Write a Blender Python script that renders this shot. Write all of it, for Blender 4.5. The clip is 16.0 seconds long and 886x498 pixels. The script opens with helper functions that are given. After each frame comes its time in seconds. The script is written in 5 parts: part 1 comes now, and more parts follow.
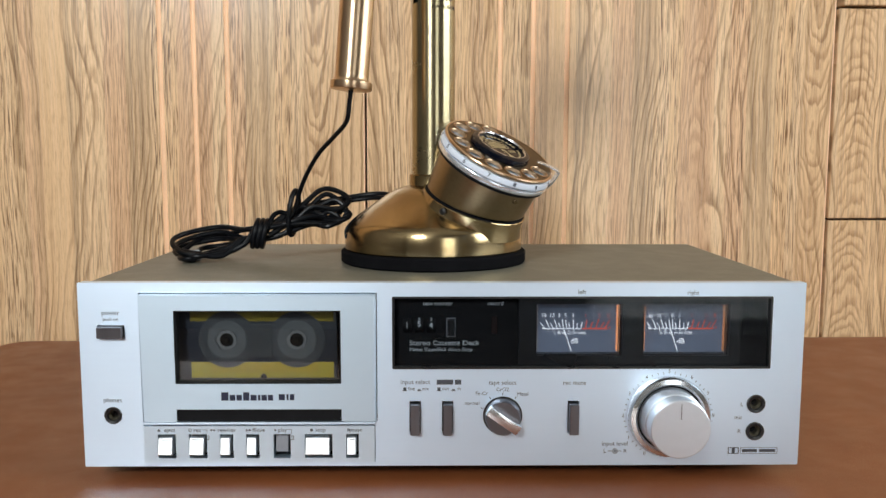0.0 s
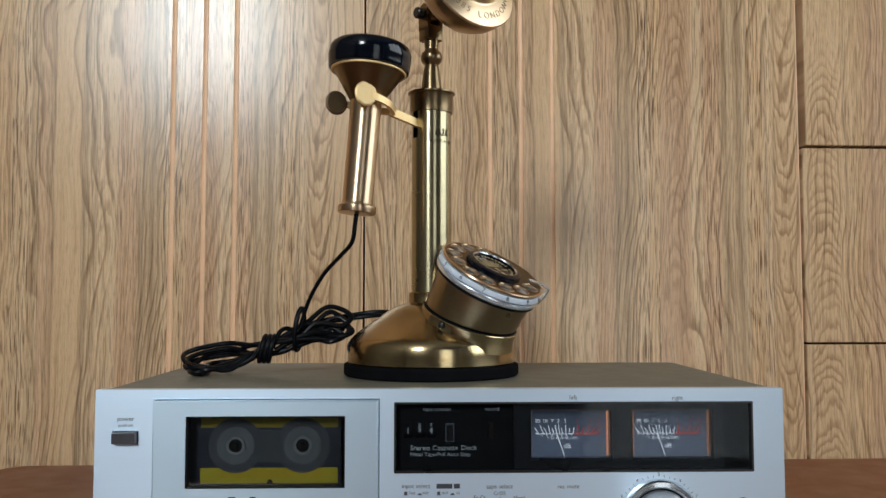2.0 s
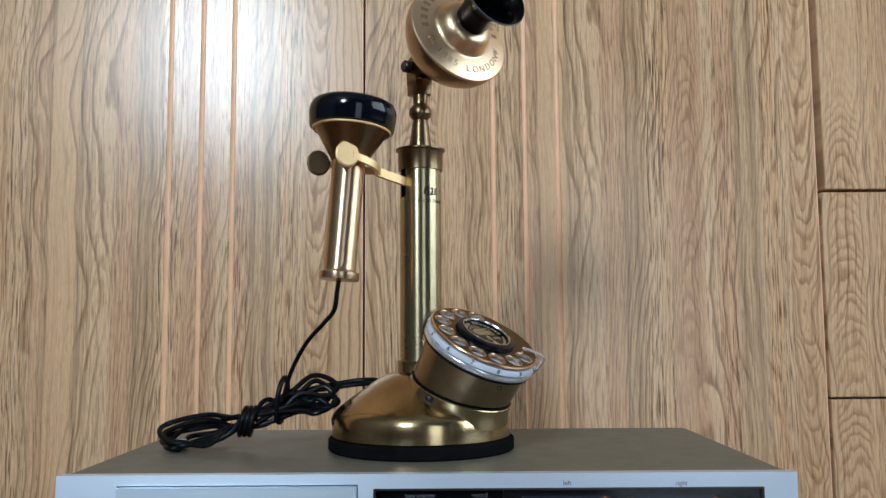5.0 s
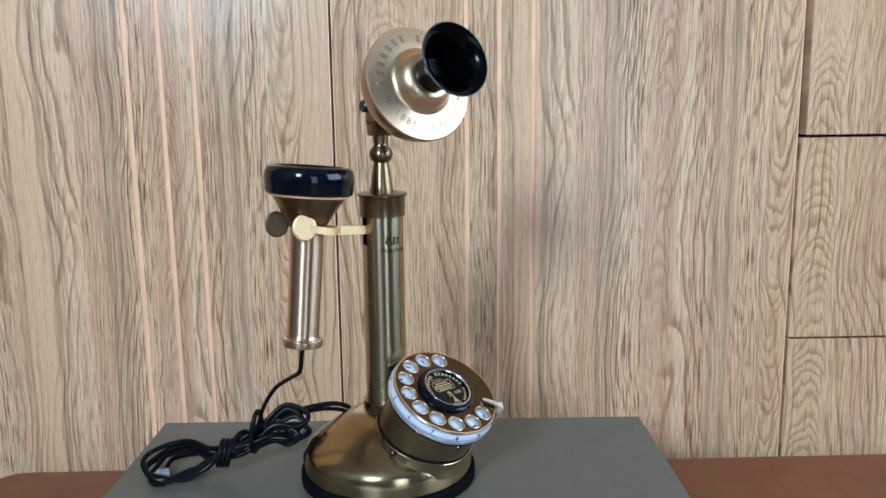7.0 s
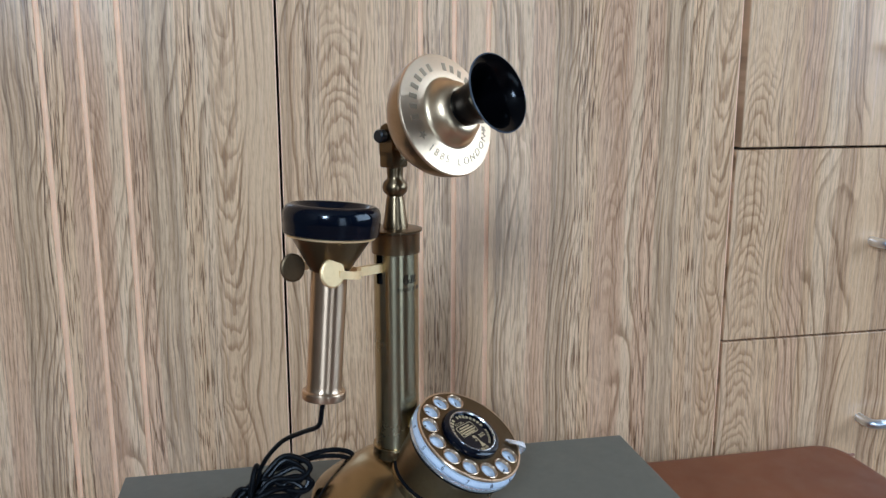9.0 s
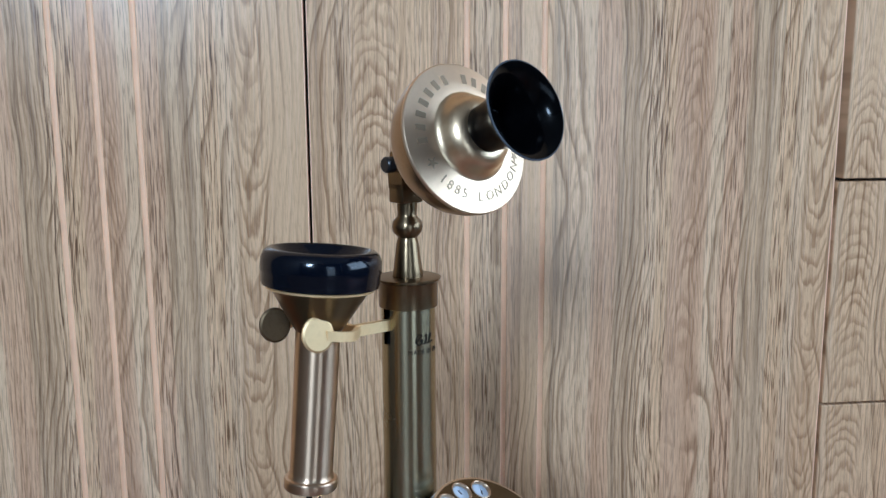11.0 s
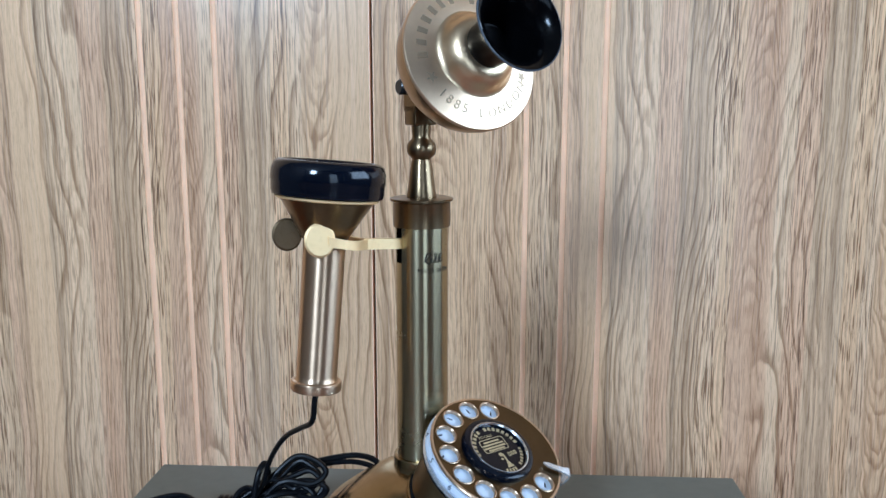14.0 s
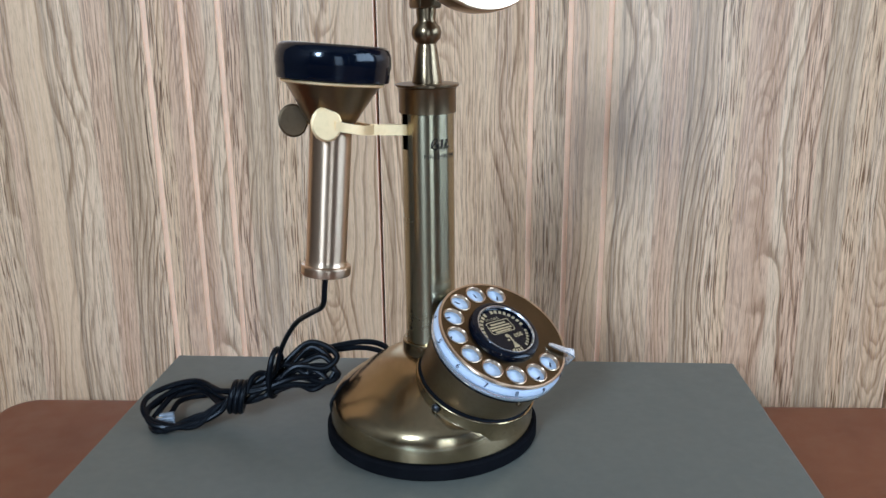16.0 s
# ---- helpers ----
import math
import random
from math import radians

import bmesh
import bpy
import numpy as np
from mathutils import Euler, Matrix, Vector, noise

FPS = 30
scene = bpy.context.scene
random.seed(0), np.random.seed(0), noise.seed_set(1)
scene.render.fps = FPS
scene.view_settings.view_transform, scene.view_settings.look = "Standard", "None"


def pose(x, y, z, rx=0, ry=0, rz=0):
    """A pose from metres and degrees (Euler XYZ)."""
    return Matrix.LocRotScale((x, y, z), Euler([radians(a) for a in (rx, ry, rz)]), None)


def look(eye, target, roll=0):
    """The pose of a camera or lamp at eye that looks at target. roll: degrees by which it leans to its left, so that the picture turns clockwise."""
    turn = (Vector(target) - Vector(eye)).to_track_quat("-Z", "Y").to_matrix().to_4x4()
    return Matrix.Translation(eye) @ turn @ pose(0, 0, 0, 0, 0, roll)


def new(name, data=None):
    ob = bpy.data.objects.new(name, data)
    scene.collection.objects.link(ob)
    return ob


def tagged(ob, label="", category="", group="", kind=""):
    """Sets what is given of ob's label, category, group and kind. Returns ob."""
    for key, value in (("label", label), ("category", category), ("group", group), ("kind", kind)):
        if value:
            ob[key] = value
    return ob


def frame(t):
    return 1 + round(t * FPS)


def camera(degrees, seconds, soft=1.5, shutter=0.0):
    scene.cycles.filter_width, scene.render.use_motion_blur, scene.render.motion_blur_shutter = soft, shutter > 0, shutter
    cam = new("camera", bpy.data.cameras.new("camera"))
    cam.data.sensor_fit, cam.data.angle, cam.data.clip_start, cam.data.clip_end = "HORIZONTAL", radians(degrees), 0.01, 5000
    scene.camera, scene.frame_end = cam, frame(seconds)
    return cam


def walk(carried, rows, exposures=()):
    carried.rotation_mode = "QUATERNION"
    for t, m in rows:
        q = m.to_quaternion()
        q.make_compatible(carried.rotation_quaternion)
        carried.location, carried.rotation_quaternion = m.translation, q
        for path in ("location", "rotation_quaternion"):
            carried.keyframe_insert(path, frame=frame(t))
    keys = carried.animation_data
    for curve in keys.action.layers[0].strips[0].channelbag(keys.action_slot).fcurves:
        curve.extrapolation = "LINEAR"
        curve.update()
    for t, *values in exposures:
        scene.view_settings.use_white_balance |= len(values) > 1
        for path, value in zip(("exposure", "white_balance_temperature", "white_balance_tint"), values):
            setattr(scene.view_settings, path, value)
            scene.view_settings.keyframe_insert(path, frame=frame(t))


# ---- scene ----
cam = camera(56.3, 16.0)
PATH = [
    (0, (-0.015, -0.482, 0.195), (0.045, 1.505, -0.03), 0.1),
    (0.5, (-0.019, -0.506, 0.189), (0.037, 1.485, 0.012), -0.1),
    (1, (-0.019, -0.524, 0.189), (0.047, 1.472, 0.07), 0.2),
    (1.5, (-0.018, -0.527, 0.179), (0.057, 1.471, 0.173), 0.1),
    (2, (-0.023, -0.522, 0.177), (0.065, 1.473, 0.296), -0.0),
    (2.5, (-0.03, -0.505, 0.173), (0.086, 1.478, 0.406), -0.1),
    (3, (-0.034, -0.497, 0.174), (0.103, 1.472, 0.497), 0.1),
    (3.5, (-0.034, -0.497, 0.173), (0.102, 1.466, 0.528), 0.2),
    (4, (-0.034, -0.494, 0.17), (0.094, 1.473, 0.509), -0.1),
    (4.2, (-0.03, -0.49, 0.17), (0.087, 1.48, 0.493), -0.3),
    (6.3, (0.045, -0.5, 0.335), (-0.048, 1.49, 0.163), -0.1),
    (6.5, (0.035, -0.504, 0.355), (-0.028, 1.481, 0.124), -0.3),
    (7, (0.027, -0.484, 0.402), (0.069, 1.483, 0.047), -0.7),
    (7.5, (-0.024, -0.46, 0.426), (0.189, 1.476, -0.028), -0.7),
    (8, (-0.061, -0.446, 0.432), (0.265, 1.47, -0.04), -0.5),
    (8.5, (-0.084, -0.447, 0.429), (0.318, 1.461, -0.017), 0.2),
    (9, (-0.09, -0.433, 0.434), (0.327, 1.482, 0.035), 0.1),
    (9.2, (-0.091, -0.423, 0.436), (0.322, 1.493, 0.038), -0.0),
    (11.3, (-0.016, -0.335, 0.425), (0.141, 1.634, 0.111), 0.1),
    (11.5, (-0.003, -0.335, 0.424), (0.109, 1.639, 0.119), 0.4),
    (12, (0.019, -0.347, 0.419), (0.032, 1.633, 0.136), 0.5),
    (12.5, (0.023, -0.353, 0.411), (-0.024, 1.629, 0.151), 0.5),
    (13, (0.024, -0.353, 0.403), (-0.044, 1.63, 0.153), 0.5),
    (13.5, (0.028, -0.356, 0.394), (-0.049, 1.623, 0.116), 0.2),
    (14, (0.027, -0.359, 0.387), (-0.051, 1.611, 0.05), 0.0),
    (14.5, (0.025, -0.363, 0.383), (-0.053, 1.593, -0.026), 0.0),
    (15, (0.023, -0.364, 0.378), (-0.059, 1.578, -0.096), -0.1),
    (15.5, (0.027, -0.362, 0.374), (-0.062, 1.568, -0.145), -0.6),
    (16, (0.026, -0.366, 0.373), (-0.062, 1.557, -0.169), -0.6),
]
walk(cam, [(t, look(eye, target, roll)) for t, eye, target, roll in PATH],
     [(0.0, 0.04, 7330, 13), (0.5, -0.10, 7300, 13), (1.5, -0.24, 7200, 12), (2.0, -0.66, 6880, 10), (2.5, -0.72, 6620, 10), (3.5, -0.67, 6350, 10), (4.2, -0.59, 6280, 10), (6.3, -0.36, 5880, 10), (7.0, -0.08, 5430, 9),
      (8.0, 0.12, 5330, 9), (8.5, 0.06, 5330, 9), (9.0, -0.32, 5330, 9), (11.5, -0.36, 5150, 8), (12.5, -0.38, 5150, 8), (13.5, -0.33, 5150, 8), (14.0, -0.07, 5150, 8), (15.0, 0.04, 5160, 9), (15.5, 0.04, 5160, 9), (16.0, -0.05, 5160, 9)])

# ---- light: a high window behind to the left, a wide one in the right-hand wall, an invented low glazed door behind to the right as fill ----
world = bpy.data.worlds.new("world")
scene.world = world
world.use_nodes = True
wn = world.node_tree.nodes
sky = wn.new("ShaderNodeTexSky")
sky.sky_type, sky.sun_disc = "NISHITA", False
sky.sun_elevation, sky.sun_rotation = radians(42), radians(200)
world.node_tree.links.new(sky.outputs[0], wn["Background"].inputs[0])
wn["Background"].inputs[1].default_value = 0.12

FLOOR_Z, CEIL_Z = -0.46, 2.20
WALL_Y = 0.434
WEST, EAST, SOUTH = -2.0, 2.1, -2.6
SOUTH_WIN = (-1.28, -0.72, 1.17, 1.98)   # x0, x1, z0, z1
EAST_WIN = (-1.35, 0.28, 0.35, 1.75)     # y0, y1, z0, z1
FILL_DOOR = (0.52, 1.30, -0.44, 1.20)   # x0, x1, z0, z1


def area_lamp(name, m, w, h, power, colour):
    lamp = bpy.data.lights.new(name, "AREA")
    lamp.shape, lamp.size, lamp.size_y, lamp.energy, lamp.color = "RECTANGLE", w, h, power, colour
    ob = new(name, lamp)
    ob.matrix_world = m
    return ob


x0, x1, z0, z1 = SOUTH_WIN
area_lamp("window_light_south", look(((x0 + x1) / 2, SOUTH + 0.03, (z0 + z1) / 2), ((x0 + x1) / 2, 0, (z0 + z1) / 2)), x1 - x0 - 0.06, z1 - z0 - 0.06, 100, (0.785, 0.91, 1.0))
y0, y1, z0, z1 = EAST_WIN
area_lamp("window_light_east", look((EAST - 0.03, (y0 + y1) / 2, (z0 + z1) / 2), (0, (y0 + y1) / 2, (z0 + z1) / 2)), y1 - y0 - 0.06, z1 - z0 - 0.06, 46, (0.785, 0.91, 1.0))
# fill lamp in the invented door, brightens the right of deck and base
x0, x1, z0, z1 = FILL_DOOR
area_lamp("door_fill_light", look(((x0 + x1) / 2, SOUTH + 0.03, (z0 + z1) / 2), ((x0 + x1) / 2, 0, (z0 + z1) / 2)), x1 - x0 - 0.06, z1 - z0 - 0.06, 9, (0.785, 0.91, 1.0))

# ---- materials ----


def material(name):
    m = bpy.data.materials.new(name)
    m.use_nodes = True
    return m, m.node_tree.nodes, m.node_tree.links, m.node_tree.nodes["Principled BSDF"]


def ramp(n, l, source, stops):
    r = n.new("ShaderNodeValToRGB")
    e = r.color_ramp.elements
    while len(e) < len(stops):
        e.new(0.5)
    for k, (p, c) in zip(e, stops):
        k.position, k.color = p, (*c, 1)
    l.new(source, r.inputs[0])
    return r.outputs[0]


def noise_tex(n, l, vec, scale, detail=3.0, rough=0.55, distortion=0.0):
    t = n.new("ShaderNodeTexNoise")
    t.inputs["Scale"].default_value, t.inputs["Detail"].default_value = scale, detail
    t.inputs["Roughness"].default_value, t.inputs["Distortion"].default_value = rough, distortion
    l.new(vec, t.inputs["Vector"])
    return t.outputs[0]


def mapped(n, l, scale=(1, 1, 1), loc=(0, 0, 0), coord="Object"):
    c, m = n.new("ShaderNodeTexCoord"), n.new("ShaderNodeMapping")
    m.inputs["Scale"].default_value, m.inputs["Location"].default_value = scale, loc
    l.new(c.outputs[coord], m.inputs["Vector"])
    return m.outputs[0]


def maths(n, l, op, a, b):
    k = n.new("ShaderNodeMath")
    k.operation = op
    for i, v in enumerate((a, b)):
        if isinstance(v, (int, float)):
            k.inputs[i].default_value = v
        elif v is not None:
            l.new(v, k.inputs[i])
    return k.outputs[0]


def mixed(n, l, fac, a, b, mode="MIX"):
    k = n.new("ShaderNodeMix")
    k.data_type, k.blend_type = "RGBA", mode
    for i, v in ((0, fac), (6, a), (7, b)):
        if isinstance(v, (int, float)):
            k.inputs[i].default_value = v
        elif isinstance(v, tuple):
            k.inputs[i].default_value = (*v, 1)
        else:
            l.new(v, k.inputs[i])
    return k.outputs[2]


def bumped(n, l, bsdf, height, strength, distance=0.0005):
    b = n.new("ShaderNodeBump")
    b.inputs["Strength"].default_value, b.inputs["Distance"].default_value = strength, distance
    l.new(height, b.inputs["Height"])
    l.new(b.outputs[0], bsdf.inputs["Normal"])


def simple(name, colour, rough=0.5, metal=0.0, vary=0.12, scale=60, bump=0.0, coat=0.0, spec=0.5):
    m, n, l, b = material(name)
    v = mapped(n, l)
    f = noise_tex(n, l, v, scale, 4)
    dark = tuple(c * (1 - vary) for c in colour)
    lite = tuple(min(1, c * (1 + vary)) for c in colour)
    l.new(ramp(n, l, f, [(0.3, dark), (0.7, lite)]), b.inputs["Base Color"])
    b.inputs["Metallic"].default_value = metal
    b.inputs["Coat Weight"].default_value = coat
    b.inputs["Specular IOR Level"].default_value = spec
    g = noise_tex(n, l, v, scale * 0.35, 2)
    l.new(maths(n, l, "MULTIPLY_ADD", g, 0.16), b.inputs["Roughness"])
    b.inputs["Roughness"].links[0].from_node.inputs[2].default_value = rough - 0.08
    if bump:
        bumped(n, l, b, noise_tex(n, l, v, scale * 8, 2), bump)
    return m


def oak(name, slide, rise, tones, streaks, arches):
    """Printed oak laminate of upright veneer strips, each with its own tone, pores and growth lines. The print lies at (x + slide, z + rise).
    tones: strip's near edge, colour, weight of the growth lines, weight of the pores; streaks: place, half width and depth of long dark lines;
    arches: centre, half width, arches a metre, bow and depth of the stacked cathedral figures."""
    m, n, l, b = material(name)
    place, sep = n.new("ShaderNodeNewGeometry"), n.new("ShaderNodeSeparateXYZ")
    l.new(place.outputs["Position"], sep.inputs[0])

    def times(v, f):
        return maths(n, l, "MULTIPLY", v, f)

    def plus(v, f):
        return maths(n, l, "ADD", v, f)

    def point(x, z, y=0.0):
        k = n.new("ShaderNodeCombineXYZ")
        for i, v in enumerate((x, y, z)):
            if isinstance(v, (int, float)):
                k.inputs[i].default_value = v
            else:
                l.new(v, k.inputs[i])
        return k.outputs[0]

    def field(fx, fz, y=0.0, detail=2, rough=0.5):
        return noise_tex(n, l, point(times(ps, fx), times(pz, fz), y), 1.0, detail, rough)

    def about(v, f):
        return times(plus(v, -0.5), f)

    def steps(source, rows):
        r = ramp(n, l, source, rows)
        r.node.color_ramp.interpolation = "CONSTANT"
        return r

    def shade(colour, how_much, by):
        return mixed(n, l, how_much, colour, mixed(n, l, 1.0, colour, by, "MULTIPLY"))
    ps, pz = plus(sep.outputs[0], slide), plus(sep.outputs[2], rise)
    slow, wave, fibre, shake = field(6, 2.2), field(16, 8, 3.0), field(900, 7, 5.0), field(60, 15, 7.0)
    lean = plus(ps, about(slow, 0.010))
    u = plus(plus(lean, about(wave, 0.005)), about(fibre, 0.007))
    v = plus(plus(lean, about(wave, 0.012)), about(shake, 0.001))
    s0, s1 = tones[0][0] - 0.02, tones[-1][0] + 0.06
    along = times(plus(u, -s0), 1 / (s1 - s0))
    colour = steps(along, [((t[0] - s0) / (s1 - s0), t[1]) for t in tones])
    weights = n.new("ShaderNodeSeparateColor")
    l.new(steps(along, [((t[0] - s0) / (s1 - s0), (t[2], t[3], 0)) for t in tones]), weights.inputs[0])
    lines_w, pores_w = weights.outputs[0], weights.outputs[1]
    # slow change of tone along and across the strips
    colour = shade(colour, 0.8, ramp(n, l, field(55, 0.9, 12.0), [(0.32, (0.88, 0.84, 0.80)), (0.5, (1, 1, 1)), (0.68, (1.05, 1.06, 1.07))]))
    colour = shade(colour, 0.7, ramp(n, l, field(9, 5, 15.0), [(0.34, (0.92, 0.89, 0.87)), (0.5, (1, 1, 1)), (0.68, (1.05, 1.04, 1.03))]))
    # growth lines: close, upright, a little wavy
    rings = plus(plus(times(v, 230.0), about(slow, 12.0)), about(shake, 0.9))
    line = ramp(n, l, maths(n, l, "FRACT", rings, 0), [(0.0, (0.36, 0.295, 0.25)), (0.16, (0.50, 0.43, 0.38)), (0.40, (0.97, 0.96, 0.95)), (0.8, (1.14, 1.13, 1.12)), (1.0, (0.36, 0.295, 0.25))])
    breaks = ramp(n, l, field(70, 4, 9.0), [(0.36, (0.25, 0.25, 0.25)), (0.58, (1, 1, 1))])
    colour = shade(colour, times(lines_w, breaks), line)
    bold = ramp(n, l, maths(n, l, "FRACT", plus(plus(times(v, 84.0), about(slow, 15.0)), about(shake, 0.6)), 0), [(0.0, (0.54, 0.48, 0.43)), (0.10, (0.60, 0.54, 0.49)), (0.26, (0.97, 0.96, 0.95)), (0.5, (1.03, 1.03, 1.03)), (0.93, (1.07, 1.07, 1.06)), (1.0, (0.54, 0.48, 0.43))])
    colour = shade(colour, ramp(n, l, field(26, 2.5, 33.0), [(0.40, (0.05, 0.05, 0.05)), (0.60, (0.95, 0.95, 0.95))]), bold)
    # stacked cathedral arches
    for centre, half, rate, sag, depth in arches:
        side = times(plus(lean, -centre), 1 / half)
        bow = times(side, side)
        stack = plus(plus(times(pz, rate), times(bow, sag)), plus(about(field(34, 11, centre * 40, 3, 0.6), 4.2), about(field(6, 16, centre * 30), 2.5)))
        arch = ramp(n, l, maths(n, l, "FRACT", stack, 0), [(0.0, (0.54, 0.46, 0.40)), (0.18, (0.66, 0.59, 0.53)), (0.45, (1, 1, 1)), (0.86, (1.04, 1.04, 1.03)), (1.0, (0.54, 0.46, 0.40))])
        reach = times(ramp(n, l, bow, [(0.45, (1, 1, 1)), (1.0, (0, 0, 0))]), ramp(n, l, field(0.5, 5.5, centre * 30, 1), [(0.40, (0.10, 0.10, 0.10)), (0.58, (1, 1, 1))]))
        colour = shade(colour, times(reach, depth), arch)
    # long dark streaks
    stops = [(0.0, (1, 1, 1))]
    for at, half, deep in streaks:
        tone = tuple(1 - deep * k for k in (0.95, 1.02, 1.05))
        stops += [((at - half - s0) / (s1 - s0), (1, 1, 1)), ((at - s0) / (s1 - s0), tone), ((at + half - s0) / (s1 - s0), (1, 1, 1))]
    streak = ramp(n, l, times(plus(v, -s0), 1 / (s1 - s0)), stops)
    colour = shade(colour, ramp(n, l, field(5, 6, 18.0), [(0.32, (0.45, 0.45, 0.45)), (0.52, (1, 1, 1))]), streak)
    # short open pores in upright rows
    row = field(430, 3.5, 21.0)
    dash = noise_tex(n, l, point(plus(times(ps, 780.0), plus(about(slow, 8.0), about(wave, 4.0))), times(pz, 29.0), 25.0), 1.0, 2, 0.55)
    pore = ramp(n, l, plus(dash, about(row, 0.5)), [(0.38, (0.29, 0.225, 0.18)), (0.46, (1, 1, 1)), (0.62, (1.12, 1.12, 1.11))])
    colour = shade(colour, pores_w, pore)
    colour = shade(colour, 0.8, ramp(n, l, field(1500, 80, 31.0, 2, 0.6), [(0.36, (0.80, 0.77, 0.74)), (0.47, (1, 1, 1)), (0.64, (1.06, 1.06, 1.06))]))
    l.new(colour, b.inputs["Base Color"])
    l.new(ramp(n, l, row, [(0.3, (0.295, 0.295, 0.295)), (0.7, (0.23, 0.23, 0.23))]), b.inputs["Roughness"])
    b.inputs["Specular IOR Level"].default_value = 0.53
    bumped(n, l, b, dash, 0.10, 0.0002)
    return m


def upright_sheen(n, l, bsdf, amount):
    """Fine level grooves spread the light up and down."""
    t = n.new("ShaderNodeCombineXYZ")
    t.inputs[2].default_value = 1
    l.new(t.outputs[0], bsdf.inputs["Tangent"])
    bsdf.inputs["Anisotropic"].default_value = amount


def brushed(name, colour, rough, along="x", strength=0.06, vary=0.06, sheen=0.0):
    """Metal brushed along one local axis."""
    m, n, l, b = material(name)
    s = {"x": (0.012, 1, 1), "z": (1, 1, 0.012)}[along]
    v = mapped(n, l, s)
    f = noise_tex(n, l, v, 1900, 3, 0.6)
    big = noise_tex(n, l, mapped(n, l), 14, 3)
    lo, hi = tuple(c * (1 - vary) for c in colour), tuple(min(1, c * (1 + vary)) for c in colour)
    l.new(ramp(n, l, maths(n, l, "ADD", maths(n, l, "MULTIPLY", f, 0.6), maths(n, l, "MULTIPLY", big, 0.4)), [(0.35, lo), (0.65, hi)]), b.inputs["Base Color"])
    b.inputs["Metallic"].default_value = 1
    l.new(ramp(n, l, f, [(0.3, (rough - 0.025,) * 3), (0.7, (rough + 0.03,) * 3)]), b.inputs["Roughness"])
    bumped(n, l, b, f, strength, 0.0001)
    if sheen:
        upright_sheen(n, l, b, sheen)
    return m


def aged_brass(name, bright, dark, rough, spots=0.5, brush=None, sheen=0.0):
    """Lacquered brass with brown tarnish clouds, fine pits and faint brushing."""
    m, n, l, b = material(name)
    v = mapped(n, l)
    cloud = noise_tex(n, l, v, 20, 2, 0.5, 0.3)
    speck = noise_tex(n, l, v, 420, 3)
    col = ramp(n, l, cloud, [(0.34, dark), (0.62, bright)])
    col = mixed(n, l, spots, col, mixed(n, l, 1.0, col, ramp(n, l, speck, [(0.34, (0.55, 0.47, 0.38)), (0.52, (1, 1, 1))]), "MULTIPLY"))
    l.new(col, b.inputs["Base Color"])
    b.inputs["Metallic"].default_value = 1
    fine = noise_tex(n, l, mapped(n, l, brush or (1, 1, 1)), 900 if brush else 260, 3)
    mixr = maths(n, l, "ADD", maths(n, l, "MULTIPLY", cloud, -0.08), maths(n, l, "MULTIPLY", fine, 0.03))
    l.new(maths(n, l, "ADD", mixr, rough + 0.02), b.inputs["Roughness"])
    bumped(n, l, b, fine, 0.01, 0.00003)
    if sheen:
        upright_sheen(n, l, b, sheen)
    return m


def leather(name):
    m, n, l, b = material(name)
    v = mapped(n, l)
    cells = n.new("ShaderNodeTexVoronoi")
    cells.feature = "DISTANCE_TO_EDGE"
    cells.inputs["Scale"].default_value = 620
    l.new(v, cells.inputs["Vector"])
    cloud = noise_tex(n, l, v, 9, 4)
    l.new(ramp(n, l, cloud, [(0.3, (0.168, 0.047, 0.015)), (0.7, (0.220, 0.066, 0.021))]), b.inputs["Base Color"])
    l.new(ramp(n, l, noise_tex(n, l, v, 40, 3), [(0.3, (0.36, 0.36, 0.36)), (0.7, (0.5, 0.5, 0.5))]), b.inputs["Roughness"])
    b.inputs["Specular IOR Level"].default_value = 0.55
    both = maths(n, l, "ADD", maths(n, l, "MULTIPLY", cells.outputs[0], 2.0), noise_tex(n, l, v, 60, 3))
    bumped(n, l, b, both, 0.25, 0.0006)
    return m


def pane(name, tint, gloss=0.08):
    """A thin pane: see-through, with a clear reflection."""
    m, n, l, b = material(name)
    out = n["Material Output"]
    n.remove(b)
    t, g, k, f = n.new("ShaderNodeBsdfTransparent"), n.new("ShaderNodeBsdfGlossy"), n.new("ShaderNodeMixShader"), n.new("ShaderNodeFresnel")
    t.inputs[0].default_value = (*tint, 1)
    g.inputs["Roughness"].default_value = 0.02
    f.inputs[0].default_value = 1.5
    l.new(maths(n, l, "ADD", f.outputs[0], gloss - 0.04), k.inputs[0])
    l.new(t.outputs[0], k.inputs[1])
    l.new(g.outputs[0], k.inputs[2])
    l.new(k.outputs[0], out.inputs[0])
    return m


